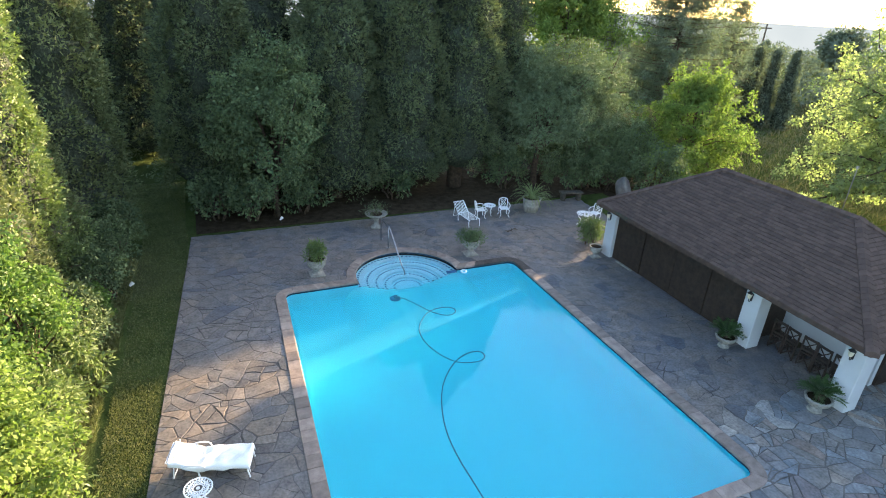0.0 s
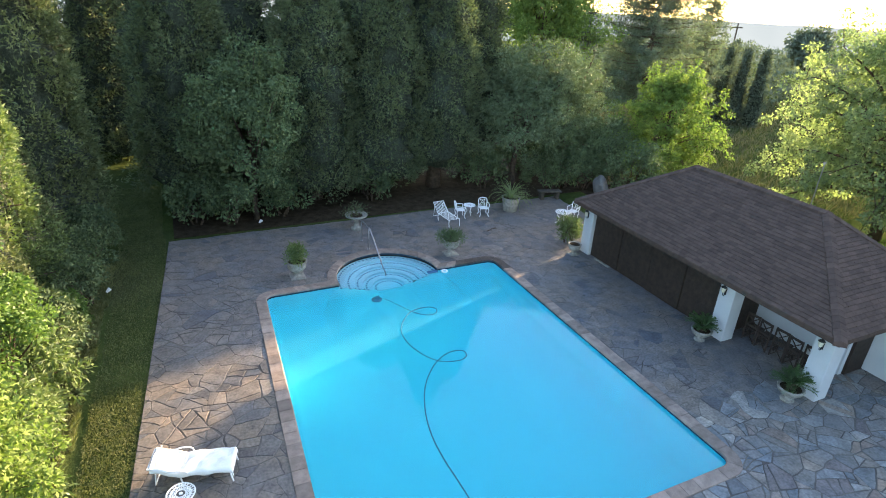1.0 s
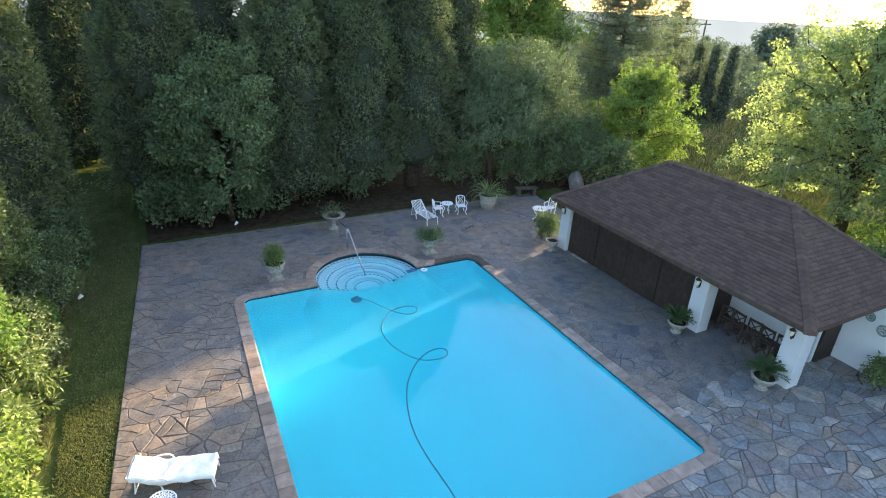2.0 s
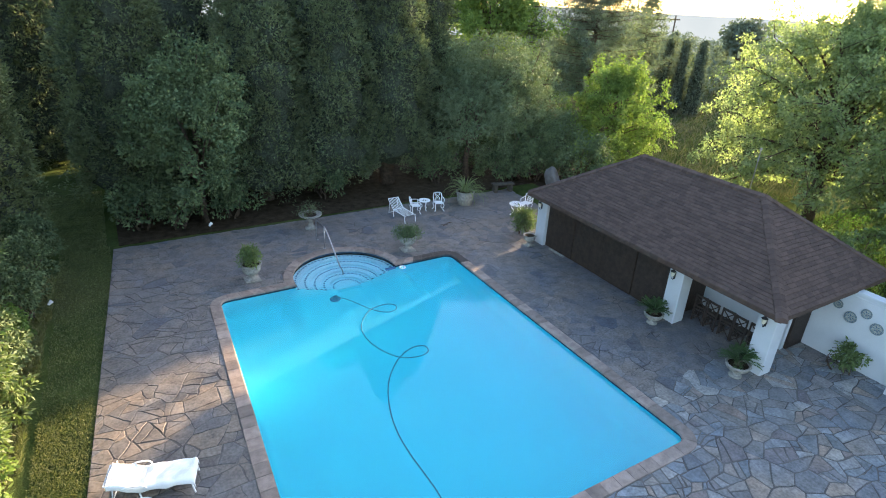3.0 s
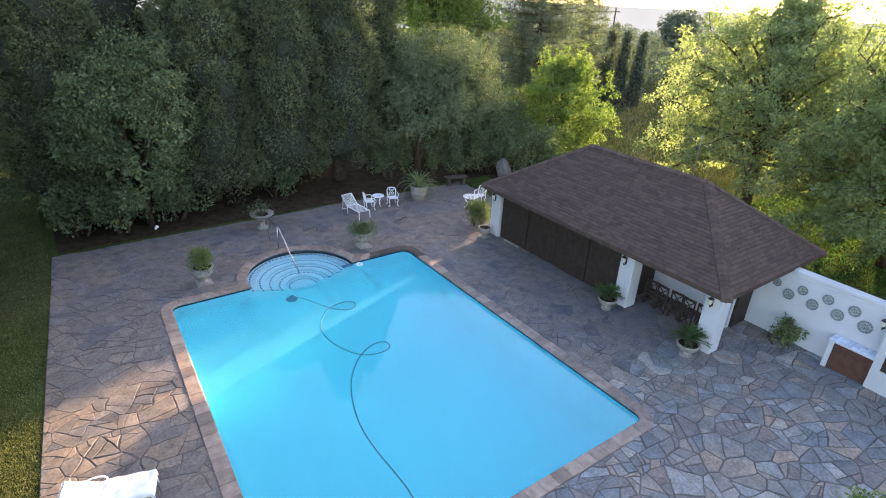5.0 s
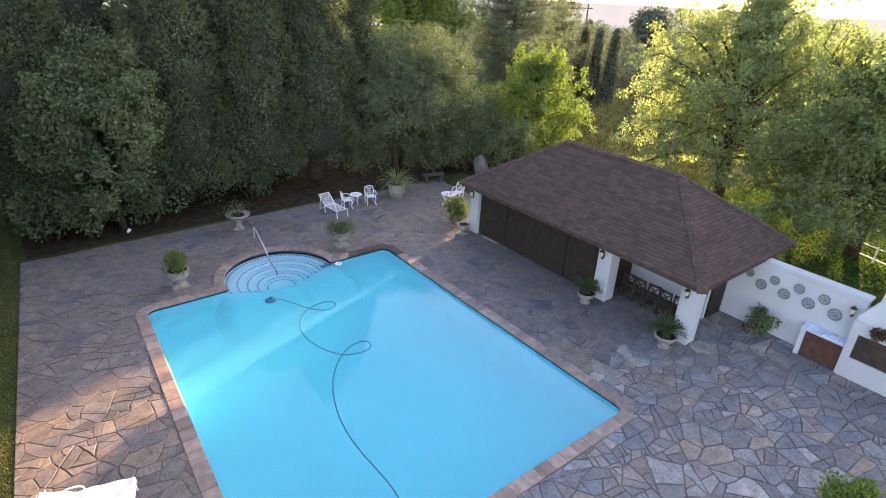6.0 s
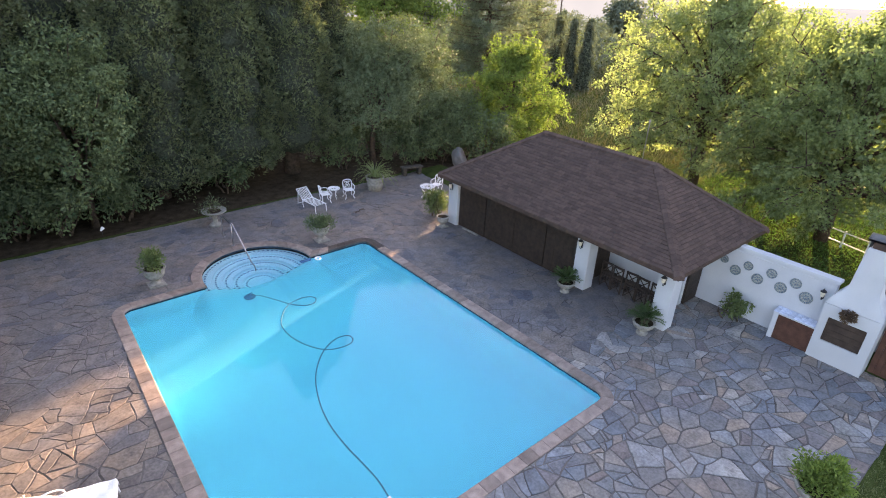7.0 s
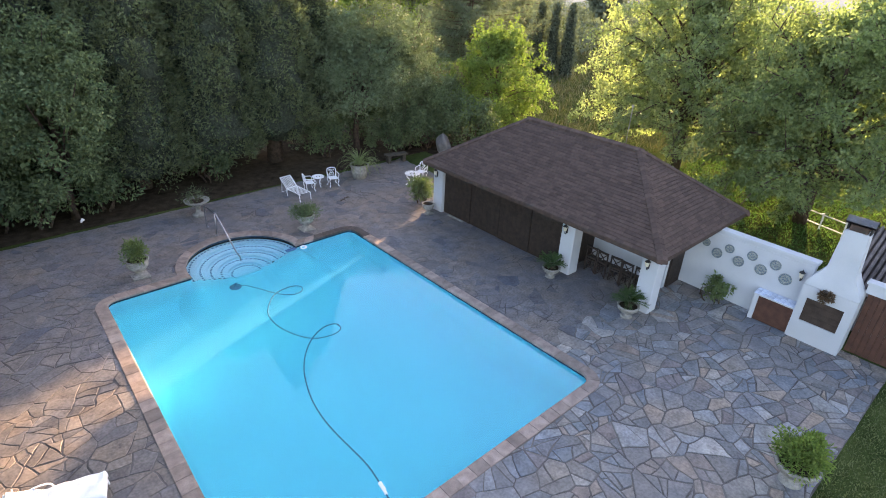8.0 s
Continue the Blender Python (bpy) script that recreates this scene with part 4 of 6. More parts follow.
# plates on the garden wall
PLATES = [(-10.80, 1.72, 0.14), (-11.21, 1.49, 0.175), (-11.55, 1.78, 0.15), (-11.91, 1.48, 0.175), (-12.25, 1.82, 0.16),
          (-12.60, 1.49, 0.18), (-12.95, 1.80, 0.165), (-13.32, 1.48, 0.19)]


def plate(y, z, r, sd):
    t = thing("wall_plate", pose(WX, y, z, 0, -90, 0), "round painted ceramic plate hung on the white wall", "plate", "plates on the wall")
    bm = bmesh.new()
    lathe(bm, [(r * 0.5, 0.002), (r * 0.62, 0.012), (r, 0.035), (r * 0.985, 0.043), (r * 0.62, 0.022), (0.01, 0.02)], 24)
    part("dish", bm, M_PLATE, t, smooth=True)
    bm = bmesh.new()
    rng = random.Random(sd)
    petals = rng.choice((5, 6, 7, 8))
    ph = rng.random() * 6
    for k in range(petals):
        a0 = ph + k * math.tau / petals
        c = Vector((0.36 * r * math.cos(a0), 0.36 * r * math.sin(a0), 0.026))
        d, s = Vector((math.cos(a0), math.sin(a0), 0)), Vector((-math.sin(a0), math.cos(a0), 0))
        bm.faces.new([bm.verts.new(c + q) for q in (d * r * 0.2, s * r * 0.11, -d * r * 0.24, -s * r * 0.11)])
    for k in range(20):
        a0, a1 = k * math.tau / 20, (k + 0.62) * math.tau / 20
        f0 = [bm.verts.new((q * r * math.cos(b0), q * r * math.sin(b0), 0.0245 + (q - 0.62) * 0.052)) for q, b0 in ((0.70, a0), (0.93, a0), (0.93, a1), (0.70, a1))]
        bm.faces.new(f0)
    part("painted_pattern", bm, M_PLATE_BLUE, t, "dark blue-green painted pattern")


for i, (y, z, r) in enumerate(PLATES):
    plate(y, z, r, i)

# outbuilding beyond the wall
OB = thing("outbuilding", pose(0, 0, 0), "low outbuilding with a brown ribbed tile roof behind the wall", "building")
part("wall", box_bm(17.0, 21.2, -19.5, -14.6, 0, 1.55), M_PLASTER, OB)
bm = bmesh.new()
pts = [(16.6, 1.36), (19.2, 2.62), (21.6, 1.45)]
a = [bm.verts.new((x, -19.8, z)) for x, z in pts] + [bm.verts.new((x, -14.3, z)) for x, z in pts]
bm.faces.new((a[0], a[1], a[4], a[3]))
bm.faces.new((a[1], a[2], a[5], a[4]))
bmesh.ops.solidify(bm, geom=bm.faces[:], thickness=0.08)
OROOF = part("roof", bm, M_CLAY_ROOF, OB, "brown ribbed tile roof")
rib = None
for k in range(34):
    y = -19.7 + k * 0.16
    if rib is None:
        bm = bmesh.new()
        tube(bm, [(16.55, 0, 1.40), (19.2, 0, 2.68)], 0.055, 6)
        ob = part("tile_rib", bm, M_CLAY_ROOF, OROOF)
        rib = ob.data
    else:
        ob = new("tile_rib", rib)
        ob.parent = OROOF
    ob.location = (0, y, 0)


# ---- lanterns on the pillars ----
def lantern(m, label="wall lantern of pale glass on a black iron bracket"):
    """Lantern that hangs off a face looking towards -x."""
    t = thing("wall_lantern", m, label, "lamp", "wall lanterns")
    part("back_plate", box_bm(-0.02, 0, -0.035, 0.035, -0.13, 0.10, bevel=0.006), M_BLACK, t)
    bm = bmesh.new()
    tube(bm, smooth_line([(-0.01, 0, -0.10), (-0.06, 0, -0.14), (-0.12, 0, -0.10), (-0.13, 0, -0.02)], 4), 0.012, 6)
    part("bracket", bm, M_BLACK, t)
    bm = bmesh.new()
    lathe(bm, [(0.035, -0.02), (0.05, 0.0), (0.075, 0.14), (0.07, 0.15)], 6, centre=(-0.13, 0))
    part("glass", bm, M_BRASS, t, "pale glass body")
    bm = bmesh.new()
    lathe(bm, [(0.095, 0.15), (0.085, 0.165), (0.03, 0.215), (0.012, 0.22), (0.014, 0.25), (0.004, 0.26)], 6, centre=(-0.13, 0))
    part("cap", bm, M_BLACK, t)
    return t


for y in (-10.40, -7.33, -0.66):
    lantern(pose(12.66, y, 1.66))
lantern(pose(WX, -13.70, 1.76))


# ---- urns and pots ----
def urn_profile(kind):
    if kind == "urn":
        return [(0.23, 0.0), (0.23, 0.07), (0.17, 0.085), (0.12, 0.13), (0.10, 0.19), (0.13, 0.235), (0.24, 0.29), (0.315, 0.40), (0.33, 0.50), (0.315, 0.55),
                (0.36, 0.585), (0.37, 0.63), (0.345, 0.645), (0.30, 0.635), (0.285, 0.57), (0.05, 0.56)]
    if kind == "bowl":
        return [(0.22, 0.0), (0.21, 0.06), (0.15, 0.09), (0.12, 0.17), (0.14, 0.21), (0.26, 0.25), (0.36, 0.34), (0.385, 0.43), (0.415, 0.46), (0.415, 0.51),
                (0.38, 0.52), (0.345, 0.50), (0.32, 0.45), (0.05, 0.44)]
    if kind == "bath":
        return [(0.24, 0.0), (0.24, 0.06), (0.17, 0.09), (0.10, 0.16), (0.085, 0.30), (0.115, 0.42), (0.10, 0.47), (0.16, 0.50), (0.36, 0.55), (0.47, 0.62), (0.49, 0.66),
                (0.46, 0.67), (0.38, 0.63), (0.05, 0.615)]
    return [(0.27, 0.0), (0.30, 0.06), (0.33, 0.30), (0.36, 0.46), (0.34, 0.50), (0.39, 0.54), (0.40, 0.60), (0.37, 0.615), (0.33, 0.56), (0.05, 0.55)]


def planter(name, m, kind, label, scale=1.0):
    t = thing(name, m, label, "planter", "planters on the paving")
    prof = [(r * scale, z * scale) for r, z in urn_profile(kind)]
    cut = 1 if kind == "pot" else min(range(2, 8), key=lambda i: prof[i][0])
    foot, body = prof[:cut + 1], prof[cut:]
    bm = bmesh.new()
    lathe(bm, foot, 24)
    part("foot", bm, M_CAST, t, smooth=False)
    if kind == "urn":
        box(bm := bmesh.new(), -0.26 * scale, 0.26 * scale, -0.26 * scale, 0.26 * scale, 0.0, 0.05 * scale, bevel=0.008)
        part("plinth", bm, M_CAST, t)
    bm = bmesh.new()
    lathe(bm, body, 32, lobes=16 if kind in ("urn", "bowl") else 0, depth=0.025)
    part("bowl", bm, M_CAST, t, smooth=True)
    bm = bmesh.new()
    rim = max(r for r, z in prof)
    top = max(z for r, z in prof)
    lathe(bm, [(rim * 0.86, top - 0.09 * scale), (rim * 0.8, top - 0.05 * scale), (0.03, top - 0.035 * scale)], 18)
    part("soil", bm, M_SOIL, t, "dark potting soil")
    return t


def pot_plant(name, m, seed, label, material, h, r, per=90, clumps=26, leaf=(0.11, 0.055)):
    """A small leafy plant growing in a pot."""
    rng = np.random.default_rng(seed)
    t = thing(name, m, label, "plant", "potted plants")
    bm = bmesh.new()
    C = []
    for i in range(clumps):
        az, f = rng.uniform(0, 6.28), rng.uniform(0.1, 1.0)
        z = h * rng.uniform(0.25, 1.0) * (1 - 0.35 * f * f)
        c = Vector((r * f * math.cos(az), r * f * math.sin(az), z))
        C.append(c)
        tube(bm, [(0.02 * math.cos(az), 0.02 * math.sin(az), -0.03), c * 0.5 + Vector((0, 0, 0.1 * h)), c], [0.009, 0.007, 0.004], 5)
    part("stems", bm, M_BARK, t)
    C = np.array(C)
    P, u = clump_points(C, np.full(len(C), 0.17 * max(1.0, r / 0.35)) * rng.uniform(0.7, 1.2, len(C)), per, rng, 0.9, 0.2)
    D = u + rng.normal(0, 0.5, u.shape) + np.array([0, 0, 0.25])
    leaves("foliage", P, D, leaf[0], leaf[1], material, t, rng)
    return t


def frond_plant(name, m, seed, label, material, n=26, length=0.62, arch=0.7, leaflets=20, width=0.16, blade=False, trunk_h=0.0):
    """Cycad or strap-leaved plant: arching fronds from one crown, each with leaflets or a flat blade."""
    rng = np.random.default_rng(seed)
    t = thing(name, m, label, "plant", "potted plants")
    if trunk_h:
        bm = bmesh.new()
        lathe(bm, [(0.10, -0.05), (0.115, 0.0), (0.10, trunk_h), (0.04, trunk_h + 0.05)], 10, lobes=5, depth=0.08)
        part("stem", bm, M_BARK, t)
    Pl, Dl, Ul = [], [], []
    bm = None if blade else bmesh.new()
    for i in range(n):
        az = i * 2.39996 + rng.normal(0, 0.15)
        lift = radians(rng.uniform(20, 80))
        ln = length * rng.uniform(0.75, 1.15)
        out, up = np.array([math.cos(az), math.sin(az), 0]), np.array([0, 0, 1.0])
        side = np.array([-math.sin(az), math.cos(az), 0])
        pts = []
        p, ang = np.array([0, 0, trunk_h]) + out * 0.03, lift
        for k in range(9):
            pts.append(p.copy())
            p = p + (out * math.cos(ang) + up * math.sin(ang)) * ln / 8
            ang -= arch * (0.08 + 0.28 * k / 8)
        if blade:
            w0 = width
            bm = bmesh.new()
            va = [bm.verts.new(q + side * w0 * (1 - (k / 8) ** 1.5) * 0.5) for k, q in enumerate(pts)]
            vb = [bm.verts.new(q - side * w0 * (1 - (k / 8) ** 1.5) * 0.5) for k, q in enumerate(pts)]
            vm = [bm.verts.new(q - up * w0 * 0.25 * (1 - k / 8)) for k, q in enumerate(pts)]
            for k in range(8):
                bm.faces.new((va[k], va[k + 1], vm[k + 1], vm[k]))
                bm.faces.new((vm[k], vm[k + 1], vb[k + 1], vb[k]))
            part("blade", bm, material, t)
        else:
            tube(bm, pts, [0.009 * (1 - 0.8 * k / 8) for k in range(9)], 4)
            for k in range(leaflets):
                f = 0.15 + 0.85 * k / (leaflets - 1)
                j = min(7, int(f * 8))
                q = pts[j] + (pts[j + 1] - pts[j]) * (f * 8 - j)
                al = (pts[j + 1] - pts[j]) / np.linalg.norm(pts[j + 1] - pts[j])
                for sg in (-1, 1):
                    Pl.append(q)
                    Dl.append(side * sg + al * 0.55 + up * 0.15)
                    Ul.append(up)
    if not blade:
        part("ribs", bm, material, t)
        leaves("frond_foliage", np.array(Pl), np.array(Dl), width, 0.024, material, t, rng, up=np.array(Ul))
    return t


planter("stone_urn", pose(1.30, 1.02, 0), "urn", "weathered fluted cast-stone urn holding a green shrub")
pot_plant("potted_shrub", pose(1.30, 1.02, 0.66), 3, "olive green leafy shrub in a stone urn", M_CONIFER_L, 0.56, 0.36, per=44, clumps=34, leaf=(0.13, 0.035))
planter("stone_urn", pose(7.36, 0.98, 0), "urn", "weathered fluted cast-stone urn with trailing grey-green plants")
pot_plant("potted_shrub", pose(7.36, 0.98, 0.60), 5, "low grey-green trailing plant in a stone urn", M_LAUREL, 0.30, 0.46, per=50, clumps=40, leaf=(0.11, 0.025))
planter("bird_bath", pose(4.57, 4.60, 0), "bath", "pedestal stone bowl planted with sparse twigs")
pot_plant("potted_shrub", pose(4.57, 4.60, 0.63), 7, "thin wiry dark plant in a pedestal bowl", M_CONIFER, 0.42, 0.5, per=26, clumps=20, leaf=(0.09, 0.03))
planter("round_pot", pose(12.24, 4.50, 0), "pot", "large round pale clay pot with a spiky plant", 1.15)
frond_plant("strap_leaf_plant", pose(12.24, 4.50, 0.62), 9, "pale green strap-leaved plant arching out of a pot", M_LEAF_LIGHT, 110, 1.45, 1.75, width=0.04, blade=True)
planter("stone_urn", pose(12.16, -0.70, 0), "urn", "weathered cast-stone urn beside the pavilion pillar", 0.74)
planter("stone_urn", pose(12.12, -7.29, 0), "bowl", "low fluted cast-stone bowl with a cycad", 0.76)
frond_plant("cycad", pose(12.12, -7.29, 0.33), 11, "dark green cycad with stiff arching fronds", M_CYCAD, 20, 0.43, 0.5, trunk_h=0.14)
planter("stone_urn", pose(12.08, -10.33, 0), "bowl", "low fluted cast-stone bowl with a spreading cycad", 0.82)
frond_plant("cycad", pose(12.08, -10.33, 0.36), 13, "dark green cycad with stiff arching fronds", M_CYCAD, 22, 0.47, 0.5, trunk_h=0.14)
planter("stone_urn", pose(9.33, -16.1, 0), "bowl", "wide cast-stone bowl with a rounded green shrub", 1.1)
pot_plant("potted_shrub", pose(9.33, -16.1, 0.52), 15, "loose bright green shrub in a stone bowl", M_LEAF_YELLOW, 0.70, 0.42, per=60, clumps=54, leaf=(0.11, 0.04))
leafy_tree("shrub", pose(12.66, 0.32, 0), 1.25, 0.62, 0.38, 0.55, 21, "loose olive green shrub by the pavilion", M_CONIFER_L, 36, 60, (0.22, 0.03), size=0.22,
           trunk=0.03, category="shrub", stems=3)
leafy_tree("shrub", pose(15.1, -11.7, 0), 0.9, 0.42, 0.36, 0.36, 22, "loose olive green shrub against the white wall", M_CONIFER_L, 20, 40, (0.12, 0.06), size=0.2,
           trunk=0.025, category="shrub", stems=4)

# dried wreath-like hanging on the chimney breast
t = thing("hanging_basket", pose(15.11, -14.54, 1.66), "brown dried plant hanging on the barbecue front", "plant")
bm = bmesh.new()
tube(bm, [(0, 0, 0.12), (-0.05, 0, 0.15), (-0.10, 0, 0.12)], 0.012, 6)
part("hook", bm, M_BLACK, t)
rng = np.random.default_rng(4)
C = np.array([(-0.10, -0.10, 0.08), (-0.10, 0.10, 0.09), (-0.12, 0, 0.0), (-0.10, 0.02, -0.13), (-0.10, 0.13, 0.0), (-0.1, -0.12, 0.0)])
P, u = clump_points(C * 0.85, np.full(6, 0.085), 120, rng, 1.0, 0.2)
leaves("foliage", P, u, 0.08, 0.03, leaf_material("dried_leaf", (0.05, 0.03, 0.02), (0.14, 0.09, 0.055), 0.1), t, rng)


# ---- white iron furniture ----
def iron_chair(m, label="white cast-iron garden chair with a pierced back"):
    """Faces -y. Ornamental cast iron: round seat slats, curled legs, arms, pierced back."""
    t = thing("garden_chair", m, label, "chair", "white garden chairs")
    bm = bmesh.new()
    box(bm, -0.23, 0.23, -0.22, 0.22, 0.43, 0.455, bevel=0.02)
    part("seat", bm, M_IRON_WHITE, t)
    for sx in (-1, 1):
        for sy, zt in ((-1, 0.44), (1, 0.44)):
            bm = bmesh.new()
            x, y = 0.20 * sx, 0.19 * sy
            tube(bm, smooth_line([(x, y, zt), (x * 1.22, y * 1.2, 0.33), (x * 0.98, y * 0.98, 0.15), (x * 1.25, y * 1.25, 0.02), (x * 1.3, y * 1.32, 0.0)], 4), 0.022, 6)
            part("leg", bm, M_IRON_WHITE, t)
        bm = bmesh.new()
        tube(bm, smooth_line([(0.22 * sx, 0.22, 0.70), (0.27 * sx, 0.05, 0.68), (0.27 * sx, -0.16, 0.66), (0.25 * sx, -0.20, 0.58), (0.22 * sx, -0.17, 0.45)], 4), 0.018, 6)
        part("arm", bm, M_IRON_WHITE, t)
    bm = bmesh.new()
    tube(bm, smooth_line([(-0.21, 0.21, 0.45), (-0.235, 0.25, 0.66), (-0.20, 0.28, 0.86), (0, 0.29, 0.91), (0.20, 0.28, 0.86), (0.235, 0.25, 0.66), (0.21, 0.21, 0.45)], 5), 0.024, 6)
    part("back_frame", bm, M_IRON_WHITE, t)
    bm = bmesh.new()
    for k in range(4):
        a0 = k * math.pi / 2 + 0.785
        tube(bm, [(0.09 * math.cos(a0) + 0.05 * math.cos(q), 0.255 + 0.03 * math.sin(a0), 0.68 + 0.11 * math.sin(a0) + 0.06 * math.sin(q)) for q in [j * math.tau / 8 for j in range(8)]],
             0.012, 5, closed=True)
    tube(bm, [(0.055 * math.cos(q), 0.255, 0.68 + 0.055 * math.sin(q)) for q in [j * math.tau / 10 for j in range(10)]], 0.013, 5, closed=True)
    for x in (-0.13, 0.13):
        tube(bm, [(x * 0.6, 0.22, 0.46), (x, 0.25, 0.62)], 0.012, 5)
        tube(bm, [(x, 0.26, 0.76), (x * 0.8, 0.285, 0.88)], 0.012, 5)
    part("back_tracery", bm, M_IRON_WHITE, t)
    return t


def round_table(m, r, h, label):
    """Pierced round top of rings and petals on three curled legs."""
    t = thing("garden_table", m, label, "table", "white garden tables")
    bm = bmesh.new()
    for q, w in ((r, 0.016), (r * 0.72, 0.012), (r * 0.36, 0.012)):
        tube(bm, [(q * math.cos(k * math.tau / 24), q * math.sin(k * math.tau / 24), h) for k in range(24)], w, 5, closed=True)
    for k in range(12):
        a0 = k * math.tau / 12
        for q, w in ((0.86, 0.115), (0.54, 0.10)):
            aa = a0 + (0.26 if q < 0.6 else 0)
            tube(bm, [(r * q * math.cos(aa) + r * w * math.cos(j * math.tau / 8), r * q * math.sin(aa) + r * w * math.sin(j * math.tau / 8), h) for j in range(8)], 0.012, 4, closed=True)
    lathe(bm, [(r * 0.14, h - 0.008), (r * 0.14, h + 0.008), (r * 0.05, h + 0.012)], 10)
    part("tabletop", bm, M_IRON_WHITE, t, "white pierced cast-iron top")
    for k in range(3):
        a0 = k * math.tau / 3 + 0.5
        c, s = math.cos(a0), math.sin(a0)
        bm = bmesh.new()
        tube(bm, smooth_line([(r * 0.6 * c, r * 0.6 * s, h), (r * 0.75 * c, r * 0.75 * s, h * 0.75), (r * 0.35 * c, r * 0.35 * s, h * 0.4), (r * 0.75 * c, r * 0.75 * s, 0.03), (r * 0.85 * c, r * 0.85 * s, 0.0)], 4), 0.018, 6)
        part("leg", bm, M_IRON_WHITE, t)
    return t


iron_chair(pose(9.48, 4.42, 0, 0, 0, 78) @ Matrix.Scale(0.88, 4), "white cast-iron garden armchair turned towards a small table")
iron_chair(pose(10.66, 4.32, 0, 0, 0, -14) @ Matrix.Scale(0.88, 4), "white cast-iron garden armchair with a pierced back, facing the pool")
round_table(pose(10.08, 4.66, 0), 0.27, 0.46, "small round white cast-iron table between two chairs")
iron_chair(pose(14.55, 2.62, 0, 0, 0, -70) @ Matrix.Scale(0.88, 4), "white cast-iron garden chair beyond the pavilion")


round_table(pose(13.72, 2.30, 0), 0.34, 0.56, "round white cast-iron table beside the chair beyond the pavilion")
t = thing("fallen_twig", pose(10.15, 2.62, 0.012, 0, 0, 25), "dry forked brown twig lying on the paving", "twig")
bm = bmesh.new()
tube(bm, smooth_line([(-0.30, 0.02, 0.015), (-0.08, -0.03, 0.03), (0.10, 0.03, 0.02), (0.32, -0.02, 0.015)], 4), 0.016, 6)
part("stem", bm, M_BARK, t)
for x, ang, ln in ((-0.12, 130, 0.22), (0.05, 50, 0.26), (0.16, -60, 0.18), (-0.02, -120, 0.16)):
    bm = bmesh.new()
    tube(bm, [(x, 0, 0.02), (x + ln * math.cos(radians(ang)), ln * math.sin(radians(ang)), 0.02)], [0.011, 0.006], 5)
    part("side_twig", bm, M_BARK, t)


def chaise(m, label, rise=38.0):
    """Slatted white iron lounger: foot towards -y, back part raised at +y."""
    t = thing("sun_lounger", m, label, "sun lounger", "sun loungers")
    w, z = 0.30, 0.36
    hinge = 0.30
    for sx in (-1, 1):
        bm = bmesh.new()
        tube(bm, [(sx * w, -0.85, z), (sx * w, hinge, z)], 0.02, 6)
        part("side_rail", bm, M_IRON_WHITE, t)
        for y in (-0.80, 0.28):
            bm = bmesh.new()
            tube(bm, smooth_line([(sx * w, y, z), (sx * (w + 0.02), y - 0.02, 0.2), (sx * (w + 0.01), y - 0.05, 0.0)], 4), 0.02, 6)
            part("leg", bm, M_IRON_WHITE, t)
    a0 = radians(rise)
    back = pose(0, hinge, z, rise, 0, 0)
    bm = bmesh.new()
    tube(bm, [back @ Vector(p) for p in ((-w, 0, 0), (-w, 0.66, 0), (w, 0.66, 0), (w, 0, 0))], 0.02, 6)
    part("backrest_frame", bm, M_IRON_WHITE, t)
    for k in range(9):
        y = -0.80 + k * 0.125
        part("slat", box_bm(-w, w, y, y + 0.030, z + 0.005, z + 0.02), M_IRON_WHITE, t)
    for k in range(7):
        x = -w + 0.06 + k * 0.08
        bm = bmesh.new()
        box(bm, x, x + 0.024, 0.02, 0.65, -0.006, 0.008, turn=back)
        part("backrest_slat", bm, M_IRON_WHITE, t)
    bm = bmesh.new()
    tube(bm, [(-w - 0.02, hinge, z), (w + 0.02, hinge, z)], 0.018, 6)
    tube(bm, [(0.24, hinge + 0.45, z + 0.33), (0.24, hinge + 0.55, 0.02), (-0.24, hinge + 0.55, 0.02), (-0.24, hinge + 0.45, z + 0.33)], 0.015, 5)
    part("strut", bm, M_IRON_WHITE, t)
    return t


chaise(pose(8.66, 4.20, 0, 0, 0, 6), "white slatted iron sun lounger with a raised back", 38).scale = (0.88, 0.88, 0.92)

# lounger by the pool with a towel laid over it
LM = pose(-2.50, -7.18, 0, 0, 0, 75) @ Matrix.Diagonal((0.94, 0.91, 0.94, 1.0))
lg = chaise(LM, "white iron sun lounger under a white towel, beside the lawn", 16)
for sx in (-1, 1):
    bm = bmesh.new()
    tube(bm, smooth_line([(sx * 0.33, 0.62, 0.40), (sx * 0.35, 0.42, 0.47), (sx * 0.36, 0.24, 0.47), (sx * 0.35, 0.14, 0.44), (sx * 0.33, 0.10, 0.37)], 5), 0.018, 6)
    part("arm", bm, M_IRON_WHITE, lg)
bm = bmesh.new()
tube(bm, smooth_line([(0.33, 0.9, 0.56), (0.42, 0.5, 0.30), (0.40, 0.1, 0.24), (0.34, -0.25, 0.34)], 5), 0.016, 6)
part("brace", bm, M_IRON_WHITE, lg)


